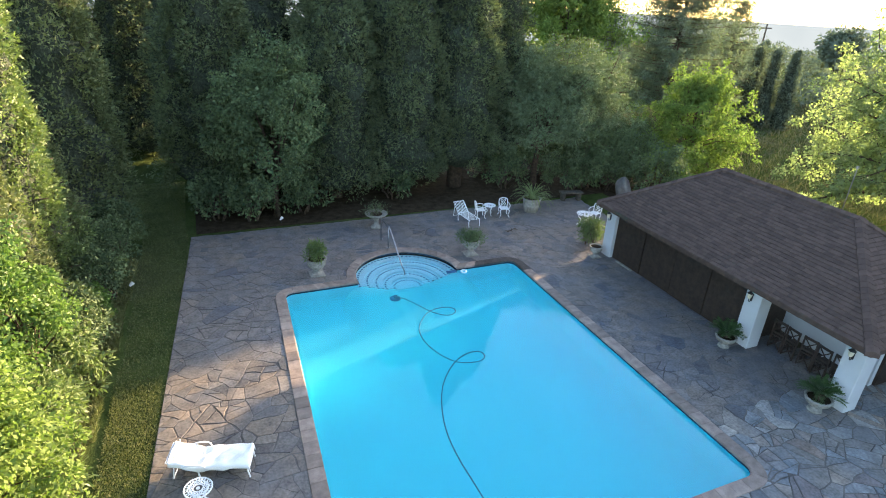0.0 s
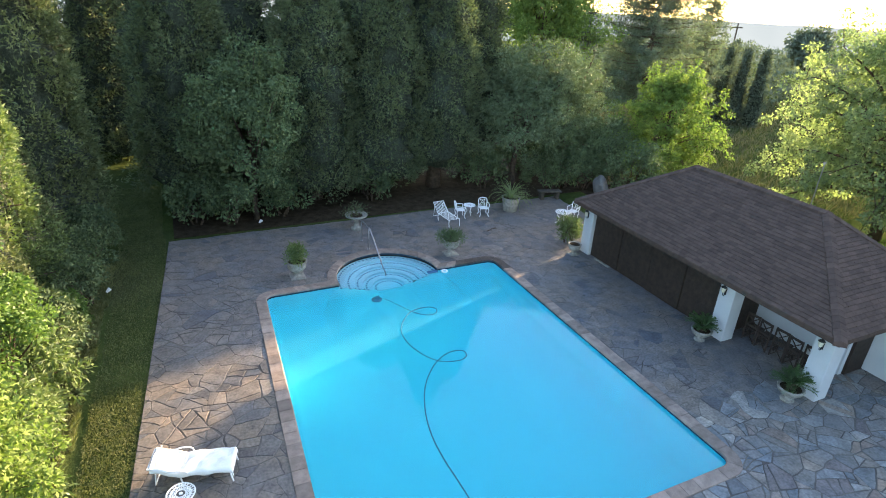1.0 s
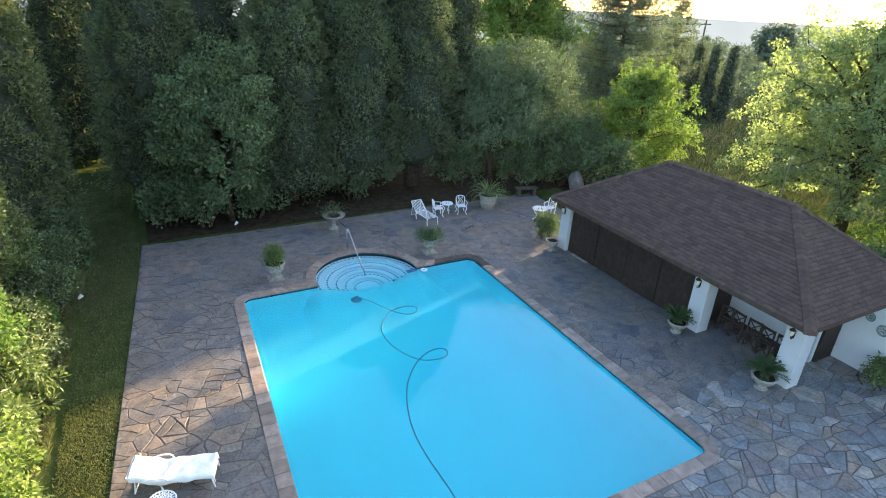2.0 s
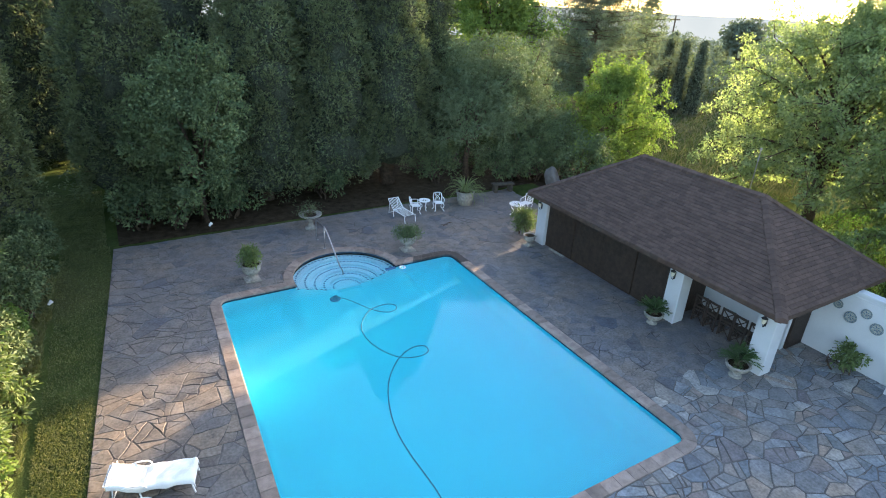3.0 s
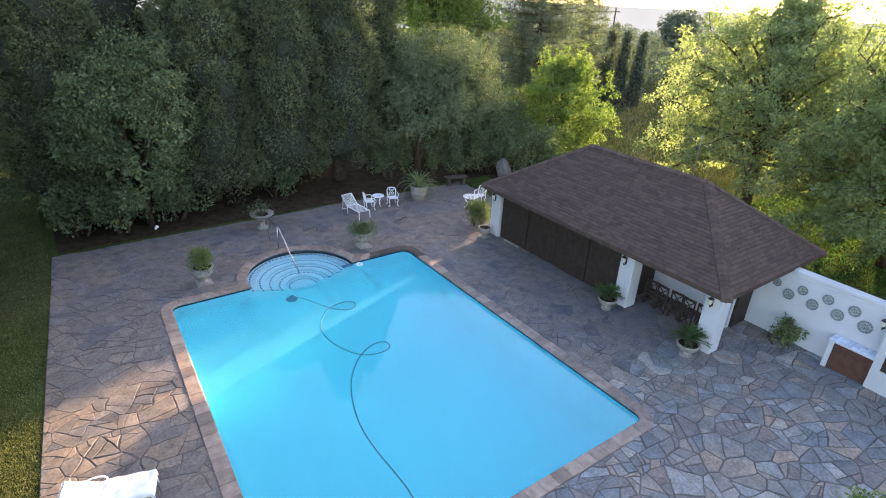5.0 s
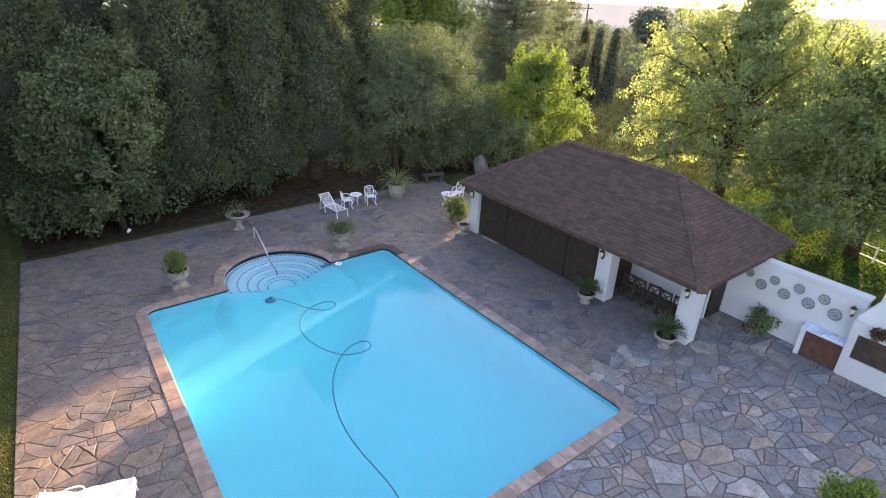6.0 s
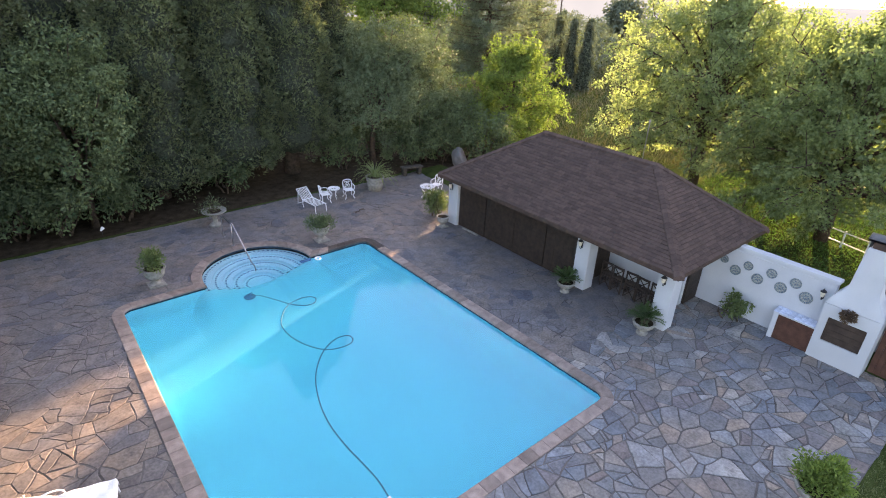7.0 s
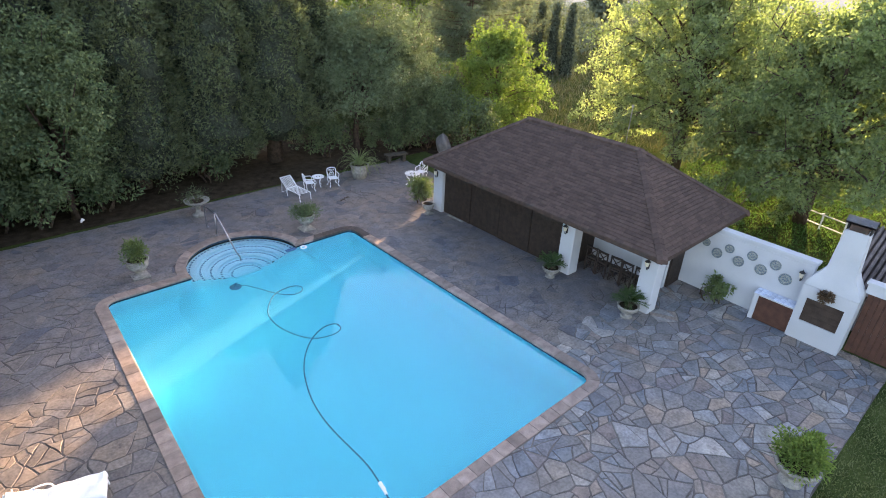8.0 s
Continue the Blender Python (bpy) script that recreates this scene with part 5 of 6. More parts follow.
def towel():
    t = thing("towel", LM, "white bath towel draped over a sun lounger", "towel")
    nu, nv = 26, 64
    bm = bmesh.new()
    grid = []
    for j in range(nv + 1):
        s = -0.98 + 1.90 * j / nv
        row = []
        for i in range(nu + 1):
            q = -0.44 + 0.88 * i / nu
            edge = max(0.0, abs(q) - 0.31)
            x = max(-0.335, min(0.335, q)) + (0.02 * noise.noise((q * 4, s * 3, 1)))
            z = 0.40 - edge * 1.0 + 0.030 * noise.noise((q * 5, s * 4, 7)) + 0.014 * math.sin(s * 15 + q * 7 + 2 * noise.noise((q * 3, s * 2, 3)))
            y = s
            if s > 0.30:
                d = s - 0.30
                y = 0.30 + d * math.cos(radians(16))
                z += d * math.sin(radians(16))
            if s < -0.84:
                d = -0.84 - s
                y, z = -0.84 - d * 0.25, z - d * 0.9
            z -= 0.03 * math.exp(-((s - 0.28) / 0.12) ** 2)
            row.append(bm.verts.new((x, y, z + 0.01)))
        grid.append(row)
    for j in range(nv):
        for i in range(nu):
            bm.faces.new((grid[j][i], grid[j][i + 1], grid[j + 1][i + 1], grid[j + 1][i]))
    bmesh.ops.recalc_face_normals(bm, faces=bm.faces)
    bmesh.ops.solidify(bm, geom=bm.faces[:], thickness=0.012)
    part("cloth", bm, M_TOWEL, t, smooth=True)


towel()
round_table(pose(-2.80, -8.10, 0), 0.26, 0.50, "small round white pierced iron table beside the lounger")

# stone bench under the trees
t = thing("stone_bench", pose(15.1, 5.35, 0, 0, 0, -12), "low weathered stone bench at the edge of the paving, tree shade put into its dark colour", "bench")
part("seat", box_bm(-0.6, 0.6, -0.2, 0.2, 0.38, 0.46, bevel=0.02), M_BENCH, t)
for x in (-0.42, 0.42):
    part("leg", box_bm(x - 0.09, x + 0.09, -0.16, 0.16, 0, 0.38, bevel=0.02), M_BENCH, t)

# pale boulder
bm = bmesh.new()
bmesh.ops.create_icosphere(bm, subdivisions=3, radius=0.7)
for v in bm.verts:
    v.co *= 0.7 * (1 + 0.35 * noise.noise(v.co * 1.6))
    v.co.z = max(-0.05, v.co.z * 1.25 + 0.4)
    v.co.x *= 0.7
tagged(part("boulder", bm, M_ROCK, at=(18.3, 5.2, 0)), "pale grey boulder at the end of the path", "rock")


# ---- dining chairs in the open bay ----
def dining_chair(m):
    """Dark ladder-framed chair with crossed bars; faces +x."""
    t = thing("dining_chair", m, "dark wooden dining chair with crossed back bars", "chair", "chairs in the pavilion")
    part("seat", box_bm(-0.21, 0.21, -0.21, 0.21, 0.43, 0.465, bevel=0.012), M_CHAIRWOOD, t)
    for y in (-0.19, 0.19):
        part("leg", box_bm(0.16, 0.20, y - 0.02, y + 0.02, 0, 0.43), M_CHAIRWOOD, t)
        part("back_post", box_bm(-0.22, -0.18, y - 0.022, y + 0.022, 0, 0.98, bevel=0.008), M_CHAIRWOOD, t)
    for z in (0.52, 0.90):
        part("back_rail", box_bm(-0.215, -0.185, -0.168, 0.168, z, z + 0.07), M_CHAIRWOOD, t)
    for sg in (-1, 1):
        bm = bmesh.new()
        tube(bm, [(-0.2, -0.165 * sg, 0.58), (-0.2, 0.165 * sg, 0.90)], 0.018, 5)
        tube(bm, [(-0.2, -0.165 * sg, 0.05), (-0.2, 0.165 * sg, 0.42)], 0.016, 5)
        part("cross_bar", bm, M_CHAIRWOOD, t)
    for y in (-0.19, 0.19):
        part("stretcher", box_bm(-0.18, 0.16, y - 0.012, y + 0.012, 0.18, 0.21), M_CHAIRWOOD, t)
    return t


c0 = dining_chair(pose(13.72, -7.90, 0, 0, 0, 3))
for k, y in enumerate((-8.38, -8.86, -9.34, -9.80)):
    copy_thing(c0, pose(13.70 + 0.03 * (k % 2), y, 0, 0, 0, (-4, 5, -2, 6)[k]))


# ---- pool fittings ----
t = thing("handrail", pose(0, 0, 0), "stainless steel handrail leading down into the pool steps", "rail")
bm = bmesh.new()
tube(bm, smooth_line([(4.40, 3.34, 0.0), (4.40, 3.34, 0.6), (4.40, 3.30, 0.84), (4.41, 3.1, 0.92), (4.43, 2.5, 0.90), (4.45, 2.25, 0.84), (4.50, 0.98, -0.10), (4.52, 0.72, -0.34), (4.52, 0.70, -0.66)], 6), 0.026, 8)
part("rail", bm, M_CHROME, t, smooth=True)
bm = bmesh.new()
tube(bm, [(4.43, 2.44, 0.0), (4.43, 2.44, 0.88)], 0.022, 8)
part("post", bm, M_CHROME, t, smooth=True)
for y in (3.34, 2.44):
    bm = bmesh.new()
    lathe(bm, [(0.06, 0.0), (0.06, 0.012), (0.03, 0.02)], 12, centre=(4.42, y))
    part("flange", bm, M_CHROME, t)

HOSE = [(3.76, -0.74, -0.72), (3.92, -1.10, -0.52), (4.10, -1.80, -0.24), (4.37, -2.50, -0.115), (4.73, -2.83, -0.11), (5.04, -2.79, -0.11), (5.14, -2.56, -0.10),
        (4.93, -2.37, -0.10), (4.51, -2.39, -0.09), (4.14, -2.57, -0.09), (3.76, -3.02, -0.11), (3.56, -3.49, -0.11), (3.54, -4.12, -0.11), (3.73, -4.79, -0.11),
        (4.08, -5.28, -0.11), (4.60, -5.43, -0.11), (4.90, -5.30, -0.11), (4.89, -5.03, -0.10), (4.50, -4.99, -0.09), (3.99, -5.25, -0.09), (3.50, -5.74, -0.11),
        (3.11, -6.36, -0.11), (2.80, -7.17, -0.11), (2.64, -7.93, -0.11), (2.60, -8.67, -0.11), (2.62, -9.29, -0.11), (2.63, -9.93, -0.11), (2.54, -10.57, -0.11), (2.40, -11.2, -0.11)]
t = thing("cleaner_hose", pose(0, 0, 0), "long blue-green pool cleaner hose floating in loops", "hose")
bm = bmesh.new()
tube(bm, smooth_line(HOSE, 7), 0.017, 7)
part("hose", bm, M_HOSE, t, smooth=True)
bm = bmesh.new()
tube(bm, [(2.56, -10.46, -0.10), (2.53, -10.66, -0.10)], 0.045, 10)
part("coupling", bm, M_IRON_WHITE, t, "white hose coupling")
bm = bmesh.new()
tube(bm, [(2.535, -10.62, -0.10), (2.50, -10.78, -0.10)], 0.035, 10)
part("coupling", bm, M_IRON_WHITE, t, "white hose coupling")

t = thing("pool_cleaner", pose(3.72, -0.62, -0.98, 0, 0, 20), "dark blue pool cleaner working under the water", "pool cleaner")
bm = bmesh.new()
lathe(bm, [(0.19, 0.02), (0.20, 0.05), (0.15, 0.09), (0.08, 0.14), (0.04, 0.18)], 18)
part("skirt", bm, M_BLUE_PLASTIC, t, smooth=True)
part("head", box_bm(-0.06, 0.06, -0.05, 0.05, 0.13, 0.27, bevel=0.02), M_BLUE_PLASTIC, t)
bm = bmesh.new()
tube(bm, [(0, 0, 0.25), (0.05, -0.06, 0.36)], 0.022, 8)
part("neck", bm, M_BLUE_PLASTIC, t)

t = thing("skimmer_flap", pose(6.12, -0.02, -0.09), "dark blue floating skimmer cover at the pool edge", "pool fitting")
part("cover", box_bm(-0.20, 0.20, -0.11, 0.03, -0.03, 0.02, bevel=0.012), M_BLUE_PLASTIC, t)
t = thing("chlorine_float", pose(6.58, -0.16, -0.10), "small white ring float on the water", "pool fitting")
bm = bmesh.new()
tube(bm, [(0.10 * math.cos(k * math.tau / 16), 0.10 * math.sin(k * math.tau / 16), 0.0) for k in range(16)], 0.032, 7, closed=True)
part("ring", bm, M_IRON_WHITE, t, smooth=True)

# low garden spotlights
for x, y in ((0.80, 6.25), (-4.66, 1.76)):
    t = thing("garden_spotlight", pose(x, y, -0.03, 0, 0, 30), "small white garden spotlight on a spike", "lamp", "garden spotlights")
    bm = bmesh.new()
    tube(bm, [(0, 0, -0.05), (0, 0, 0.16)], 0.012, 6)
    part("spike", bm, M_BLACK, t)
    bm = bmesh.new()
    tube(bm, [(-0.05, 0, 0.15), (0.0, 0, 0.19), (0.08, 0, 0.24)], [0.035, 0.05, 0.07], 10)
    part("head", bm, M_IRON_WHITE, t)

# thin mast behind the pavilion
t = thing("mast", pose(17.9, -5.9, 0), "thin pale metal mast behind the pavilion", "mast")
bm = bmesh.new()
tube(bm, [(0, 0, 0), (0.02, 0, 4.85)], 0.022, 6)
part("pole", bm, M_CHROME, t)
part("tip", box_bm(-0.035, 0.035, -0.035, 0.035, 4.83, 4.93, bevel=0.01), M_CAST, t)

# white rail fence on the lawn beyond the wall
t = thing("fence", pose(0, 0, 0), "low white rail fence on the lawn beyond the wall", "fence")
f0, f1 = Vector((25.0, -10.9, 0)), Vector((23.8, -15.6, 0))
for z in (0.15, 0.62):
    bm = bmesh.new()
    tube(bm, [f0 + Vector((0, 0, z)), f1 + Vector((0, 0, z))], 0.03, 6)
    part("rail", bm, M_IRON_WHITE, t)
for k in range(6):
    p = f0.lerp(f1, k / 5)
    part("post", box_bm(p.x - 0.03, p.x + 0.03, p.y - 0.03, p.y + 0.03, -0.1, 0.7), M_IRON_WHITE, t)


# ---- trees behind the pool ----
BACK = "dark conifers behind the pool"
LBL = "tall dark green conifer with dense billowing sprays"
conifer("conifer", pose(3.9, 8.9, 0), 9.9, 2.75, 31, LBL, M_CONIFER, 210, group=BACK, base=0.09, power=0.27)
c2 = conifer("conifer", pose(7.2, 9.0, 0), 10.6, 2.75, 32, LBL, M_CONIFER, 210, group=BACK, base=0.09, power=0.27)
c3 = conifer("conifer", pose(10.2, 9.1, 0), 14.8, 2.7, 33, LBL, M_CONIFER, 260, group=BACK, base=0.09, power=0.45)
copy_thing(c2, pose(-1.2, 9.8, 0, 0, 0, 75))
copy_thing(c3, pose(12.9, 11.0, 0, 0, 0, 200))
c4 = conifer("conifer", pose(0.9, 12.4, 0), 12.0, 2.9, 34, LBL, M_CONIFER, 130, 150, (0.2, 0.1), group=BACK, power=0.27, lobe=0.8)
for k, (x, y) in enumerate(((-1.9, 15.6), (5.4, 12.8), (8.9, 13.0), (-4.6, 19.5), (-8.6, 20.5))):
    copy_thing(c4, pose(x, y, 0, 0, 0, 70 * k + 40))
SIDE = "conifers beside the lawn"
d1 = conifer("conifer", pose(-6.6, 6.9, 0), 14.0, 2.45, 41, "tall mid-green conifer beside the lawn", M_CONIFER_M, 230, 240, group=SIDE)
d2 = conifer("conifer", pose(-7.3, 0.7, 0), 11.0, 2.05, 42, "tall conifer with sunlit yellow-green sprays", M_CONIFER_L, 260, 260, (0.12, 0.06), group=SIDE, lobe=0.5, power=0.22)
copy_thing(d1, pose(-9.6, 14.6, 0, 0, 0, 120))
d3 = conifer("conifer", pose(-6.9, 3.4, 0), 6.4, 1.7, 43, "bushy green young conifer in the shrub bed", M_CONIFER_M, 120, 200, (0.12, 0.055), group=SIDE, lobe=0.42, power=0.6)
copy_thing(d3, pose(-7.0, -1.2, 0, 0, 0, 130))

leafy_tree("leafy_tree", pose(0.75, 7.1, 0), 7.2, 3.7, 2.35, 3.5, 51, "rounded dark tree with small glossy leaves", M_LAUREL, 230, 150, (0.13, 0.075), size=0.46, trunk=0.14)
leafy_tree("leafy_tree", pose(14.6, 8.2, 0), 7.4, 3.9, 2.9, 3.4, 52, "broad grey-green tree with fine foliage at the path's end", M_LEAF_BROAD, 230, 150, (0.13, 0.07), size=0.52, trunk=0.16)
leafy_tree("leafy_tree", pose(17.6, 8.6, 0), 7.0, 3.6, 2.8, 3.3, 53, "broad grey-green tree with fine foliage beyond the pavilion", M_LEAF_BROAD, 200, 150, (0.13, 0.07), size=0.52, trunk=0.16)
leafy_tree("leafy_tree", pose(21.4, 16.6, 0), 13.0, 8.4, 3.6, 4.4, 54, "tall tree with yellow-green sunlit leaves", M_LEAF_YELLOW, 180, 130, (0.2, 0.11), size=0.7, trunk=0.2)
limb_tree("leafy_tree", pose(24.6, 7.4, 0), 6.0, 3.2, 55, "open young tree with bright yellow-green leaves", M_LEAF_YOUNG, 46, 32, (0.15, 0.09), 0.28, 0.09, 0.7, low=-4, inner=900)
leafy_tree("shrub", pose(21.8, 5.5, 0), 2.8, 1.3, 1.6, 1.3, 66, "yellow-green shrub beyond the pavilion", M_LEAF_YELLOW, 50, 70, (0.13, 0.07), size=0.34, trunk=0.04, category="shrub", stems=4)

# ---- large trees behind the pavilion ----
limb_tree("leafy_tree", pose(26.9, -4.0, 0), 9.9, 6.0, 56, "large spreading tree with light green leaves behind the pavilion", M_LEAF_LIGHT, 54, 84, (0.135, 0.09), 0.50, 0.24, 2.0, low=-8, inner=4500)
limb_tree("leafy_tree", pose(24.9, -11.0, 0), 9.0, 5.2, 57, "large spreading tree with mid-green leaves beyond the wall", M_LEAF_MID, 54, 84, (0.135, 0.09), 0.52, 0.24, 1.9, low=-8, inner=6000)
leafy_tree("leafy_tree", pose(70.0, 30.2, -0.5), 7.8, 5.2, 2.3, 2.4, 60, "dense tree at the far edge of the field", M_FARWOOD_HAZED, 60, 60, (0.5, 0.3), size=0.9, trunk=0.26)
leafy_tree("leafy_tree", pose(30.0, -20.5, 0), 10.5, 5.6, 5.2, 4.6, 59, "large spreading tree beyond the wall", M_LEAF_MID, 160, 110, (0.24, 0.13), size=0.9, trunk=0.24, fork=2.2)
s6 = leafy_tree("shrub", pose(18.7, 7.3, 0), 3.6, 1.35, 1.7, 1.9, 67, "dark green shrub in the shade beyond the pavilion", M_LAUREL, 60, 80, (0.14, 0.08), size=0.36, trunk=0.05, category="shrub", stems=4)
copy_thing(s6, pose(20.9, 8.6, 0, 0, 0, 90))
copy_thing(s6, pose(16.9, 6.9, 0, 0, 0, 200))
copy_thing(s6, pose(15.9, 9.8, 0, 0, 0, 300))
copy_thing(s6, pose(19.7, 4.7, -0.4, 0, 0, 20))
# ---- tall pines and field trees ----
pine("pine_tree", pose(30.8, 16.4, 0), 14.6, 5.6, 61, "tall grey-green pine standing in the field", M_PINE, 20, 9, 46, (0.30, 0.06), 0.2, 0.55, 0.55, 0.26)
pine("pine_tree", pose(24.6, 16.0, 0), 9.6, 2.6, 64, "half-bare brownish pine beside the tall one", M_PINE, 11, 6, 26, (0.30, 0.05), 0.3, 0.8, 0.4, 0.16)
pine("pine_tree", pose(40.4, 20.0, 0), 12.6, 3.0, 62, "thin open pine against the sky", M_PINE, 17, 6, 34, (0.36, 0.06), 0.25, 0.6, 0.42, 0.18)
cy = conifer("cypress", pose(42.8, 17.4, -0.1), 6.4, 0.95, 63, "narrow haze-paled cypress in a row across the field", M_FARWOOD_HAZED, 80, 50, (0.22, 0.12), group="field cypresses", power=0.4, lobe=0.4)
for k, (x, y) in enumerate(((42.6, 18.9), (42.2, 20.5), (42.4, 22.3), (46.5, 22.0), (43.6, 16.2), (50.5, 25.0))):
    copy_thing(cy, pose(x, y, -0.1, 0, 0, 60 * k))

# ---- shrubs in the beds ----
leafy_tree("shrub", pose(-6.4, -4.6, 0), 4.9, 2.9, 1.45, 2.0, 71, "tall shrub with sunlit light green leaves", M_LEAF, 120, 210, (0.095, 0.052), size=0.38, trunk=0.06, category="shrub", stems=3)
leafy_tree("shrub", pose(-6.1, -8.7, 0), 4.0, 2.2, 1.6, 1.8, 72, "dense shrub with large sunlit yellow-green leaves", M_LEAF_YELLOW, 130, 220, (0.098, 0.055), size=0.40, trunk=0.06, category="shrub", stems=4)
leafy_tree("shrub", pose(-7.0, -12.0, 0), 4.4, 2.4, 1.9, 2.0, 73, "dense shrub with large sunlit yellow-green leaves", M_LEAF_YELLOW, 120, 220, (0.098, 0.052), size=0.44, trunk=0.06, category="shrub", stems=4)
s1 = leafy_tree("shrub", pose(-5.75, -1.9, 0), 2.0, 1.0, 0.75, 0.95, 74, "dark green clipped shrub in the side bed", M_LAUREL, 60, 100, (0.11, 0.06), size=0.3, trunk=0.04, category="shrub", stems=4)
s2 = leafy_tree("shrub", pose(-5.8, -5.4, 0), 1.9, 0.9, 0.75, 0.9, 75, "feathery green shrub in the side bed", M_CONIFER_L, 60, 100, (0.16, 0.05), size=0.3, trunk=0.04, category="shrub", stems=4)
copy_thing(s1, pose(-5.5, 0.9, 0, 0, 0, 80))
copy_thing(s1, pose(-5.35, 3.0, 0, 0, 0, 170))
copy_thing(s2, pose(-5.7, -3.5, 0, 0, 0, 60))
copy_thing(s1, pose(-5.3, 5.0, 0, 0, 0, 260))
copy_thing(s2, pose(-5.8, -7.0, 0, 0, 0, 200))
leafy_tree("shrub", pose(-5.35, -0.4, 0), 1.25, 0.6, 0.42, 0.6, 76, "bright green upright shrub in the side bed", M_LEAF, 40, 130, (0.09, 0.05), size=0.2, trunk=0.03, category="shrub", stems=4)
s3 = leafy_tree("shrub", pose(-1.6, 7.3, 0), 2.2, 1.0, 1.1, 1.0, 77, "dark shade-loving shrub under the trees", M_LAUREL, 44, 64, (0.15, 0.08), size=0.36, trunk=0.04, category="shrub", stems=4)
for k, (x, y) in enumerate(((-0.3, 6.9), (1.9, 7.2), (6.4, 8.0), (12.6, 8.0), (16.2, 6.9), (18.0, 6.3))):
    copy_thing(s3, pose(x, y, 0, 0, 0, 57 * k + 20))


# ---- far woods, one mass ----
def far_woods():
    rng = np.random.default_rng(81)
    C, R = [], []
    for i in range(300):
        az = radians(rng.uniform(34, 100))
        d = rng.uniform(95, 300) if i > 60 else rng.uniform(66, 100)
        h = rng.uniform(3.0, 7.0)
        x, y = -2 + d * math.sin(az), -17 + d * math.cos(az)
        if d < 100 and 46 < math.degrees(az) < 58:
            h *= 0.5
        z0 = ground_z(x, y)
        w = rng.uniform(2.2, 5.0)
        for k in range(10):
            C.append((x + rng.normal(0, w * 0.6), y + rng.normal(0, w * 0.6), z0 + h * rng.uniform(0.1, 0.9)))
            R.append(rng.uniform(0.9, 2.0))
    P, u = clump_points(np.array(C), np.array(R), 40, rng, 0.85, 0.6)
    D = u + rng.normal(0, 0.5, u.shape)
    tagged(leaves("far_woods", P, D, 0.5, 0.42, M_FARWOOD_HAZED, None, rng, up=u + rng.normal(0, 0.4, u.shape), corners=3), "hazy green trees and scrub across the valley", "woods", kind="stuff")


far_woods()
# power pole in the field
t = thing("utility_pole", pose(66, 38, -0.6), "thin wooden utility pole with a crossarm", "pole")
bm = bmesh.new()
tube(bm, [(0, 0, 0), (0, 0, 8.0)], [0.14, 0.09], 7)
part("pole", bm, M_BARK, t)
part("crossarm", box_bm(-0.9, 0.9, -0.06, 0.06, 7.4, 7.55), M_BARK, t)


# ---- grass ----
def grass(name, spots, n, length, width, material, seed, label):
    """Tufts of blades inside boxes (x0, x1, y0, y1); each takes a share by its area."""
    rng = np.random.default_rng(seed)
    area = np.array([(b - a) * (d - c) for a, b, c, d in spots])
    pick = rng.choice(len(spots), n, p=area / area.sum())
    S = np.array(spots)[pick]
    x = rng.uniform(S[:, 0], S[:, 1])
    y = rng.uniform(S[:, 2], S[:, 3])
    z = np.array([ground_z(a, b) for a, b in zip(x, y)])
    P = np.stack([x, y, z], 1)
    D = rng.normal(0, 0.55, (n, 3))
    D[:, 2] = rng.uniform(0.5, 1.1, n)
    return tagged(leaves(name, P, D, length, width, material, None, rng, fold=0.05), label, "grass", kind="stuff")


STRIP = [(-4.55, -2.9, 2.5, 6.0), (-4.55, -3.08, 0.0, 2.5), (-4.62, -3.28, -2.5, 0.0), (-4.7, -3.48, -5.0, -2.5), (-4.8, -3.66, -8.0, -5.0), (-4.9, -3.95, -13.0, -8.0), (-6.0, -3.0, 6.0, 13.0)]
grass("lawn_grass", STRIP, 52000, 0.06, 0.014, M_GRASS, 91, "short green lawn grass beside the paving")
grass("border_grass", [(-5.25, -4.62, 1.0, 4.0), (-5.45, -4.78, -2.0, 1.0), (-5.6, -4.95, -5.5, -2.0), (-5.7, -5.1, -9.0, -5.5)], 15000, 0.17, 0.02, M_GRASS, 96, "tufts of dark strap-leaved grass along the bed")
grass("dry_grass", [(-4.75, -3.62, -6.6, -3.4), (-4.85, -3.85, -9.5, -6.6)], 7000, 0.06, 0.013, M_GRASS_DRY, 92, "short yellowing lawn grass in the sun")
grass("lawn_grass", [(6.0, 17.0, -20.0, -16.6)], 16000, 0.085, 0.02, M_GRASS, 93, "green lawn grass at the edge of the paving")
grass("field_grass", [(25, 60, -2, 26)], 22000, 0.45, 0.05, M_FIELD, 94, "long dry straw-coloured field grass")
grass("far_lawn", [(18, 32, -20, -4)], 34000, 0.09, 0.045, M_LAWN_FAR, 95, "bright green lawn beyond the wall")


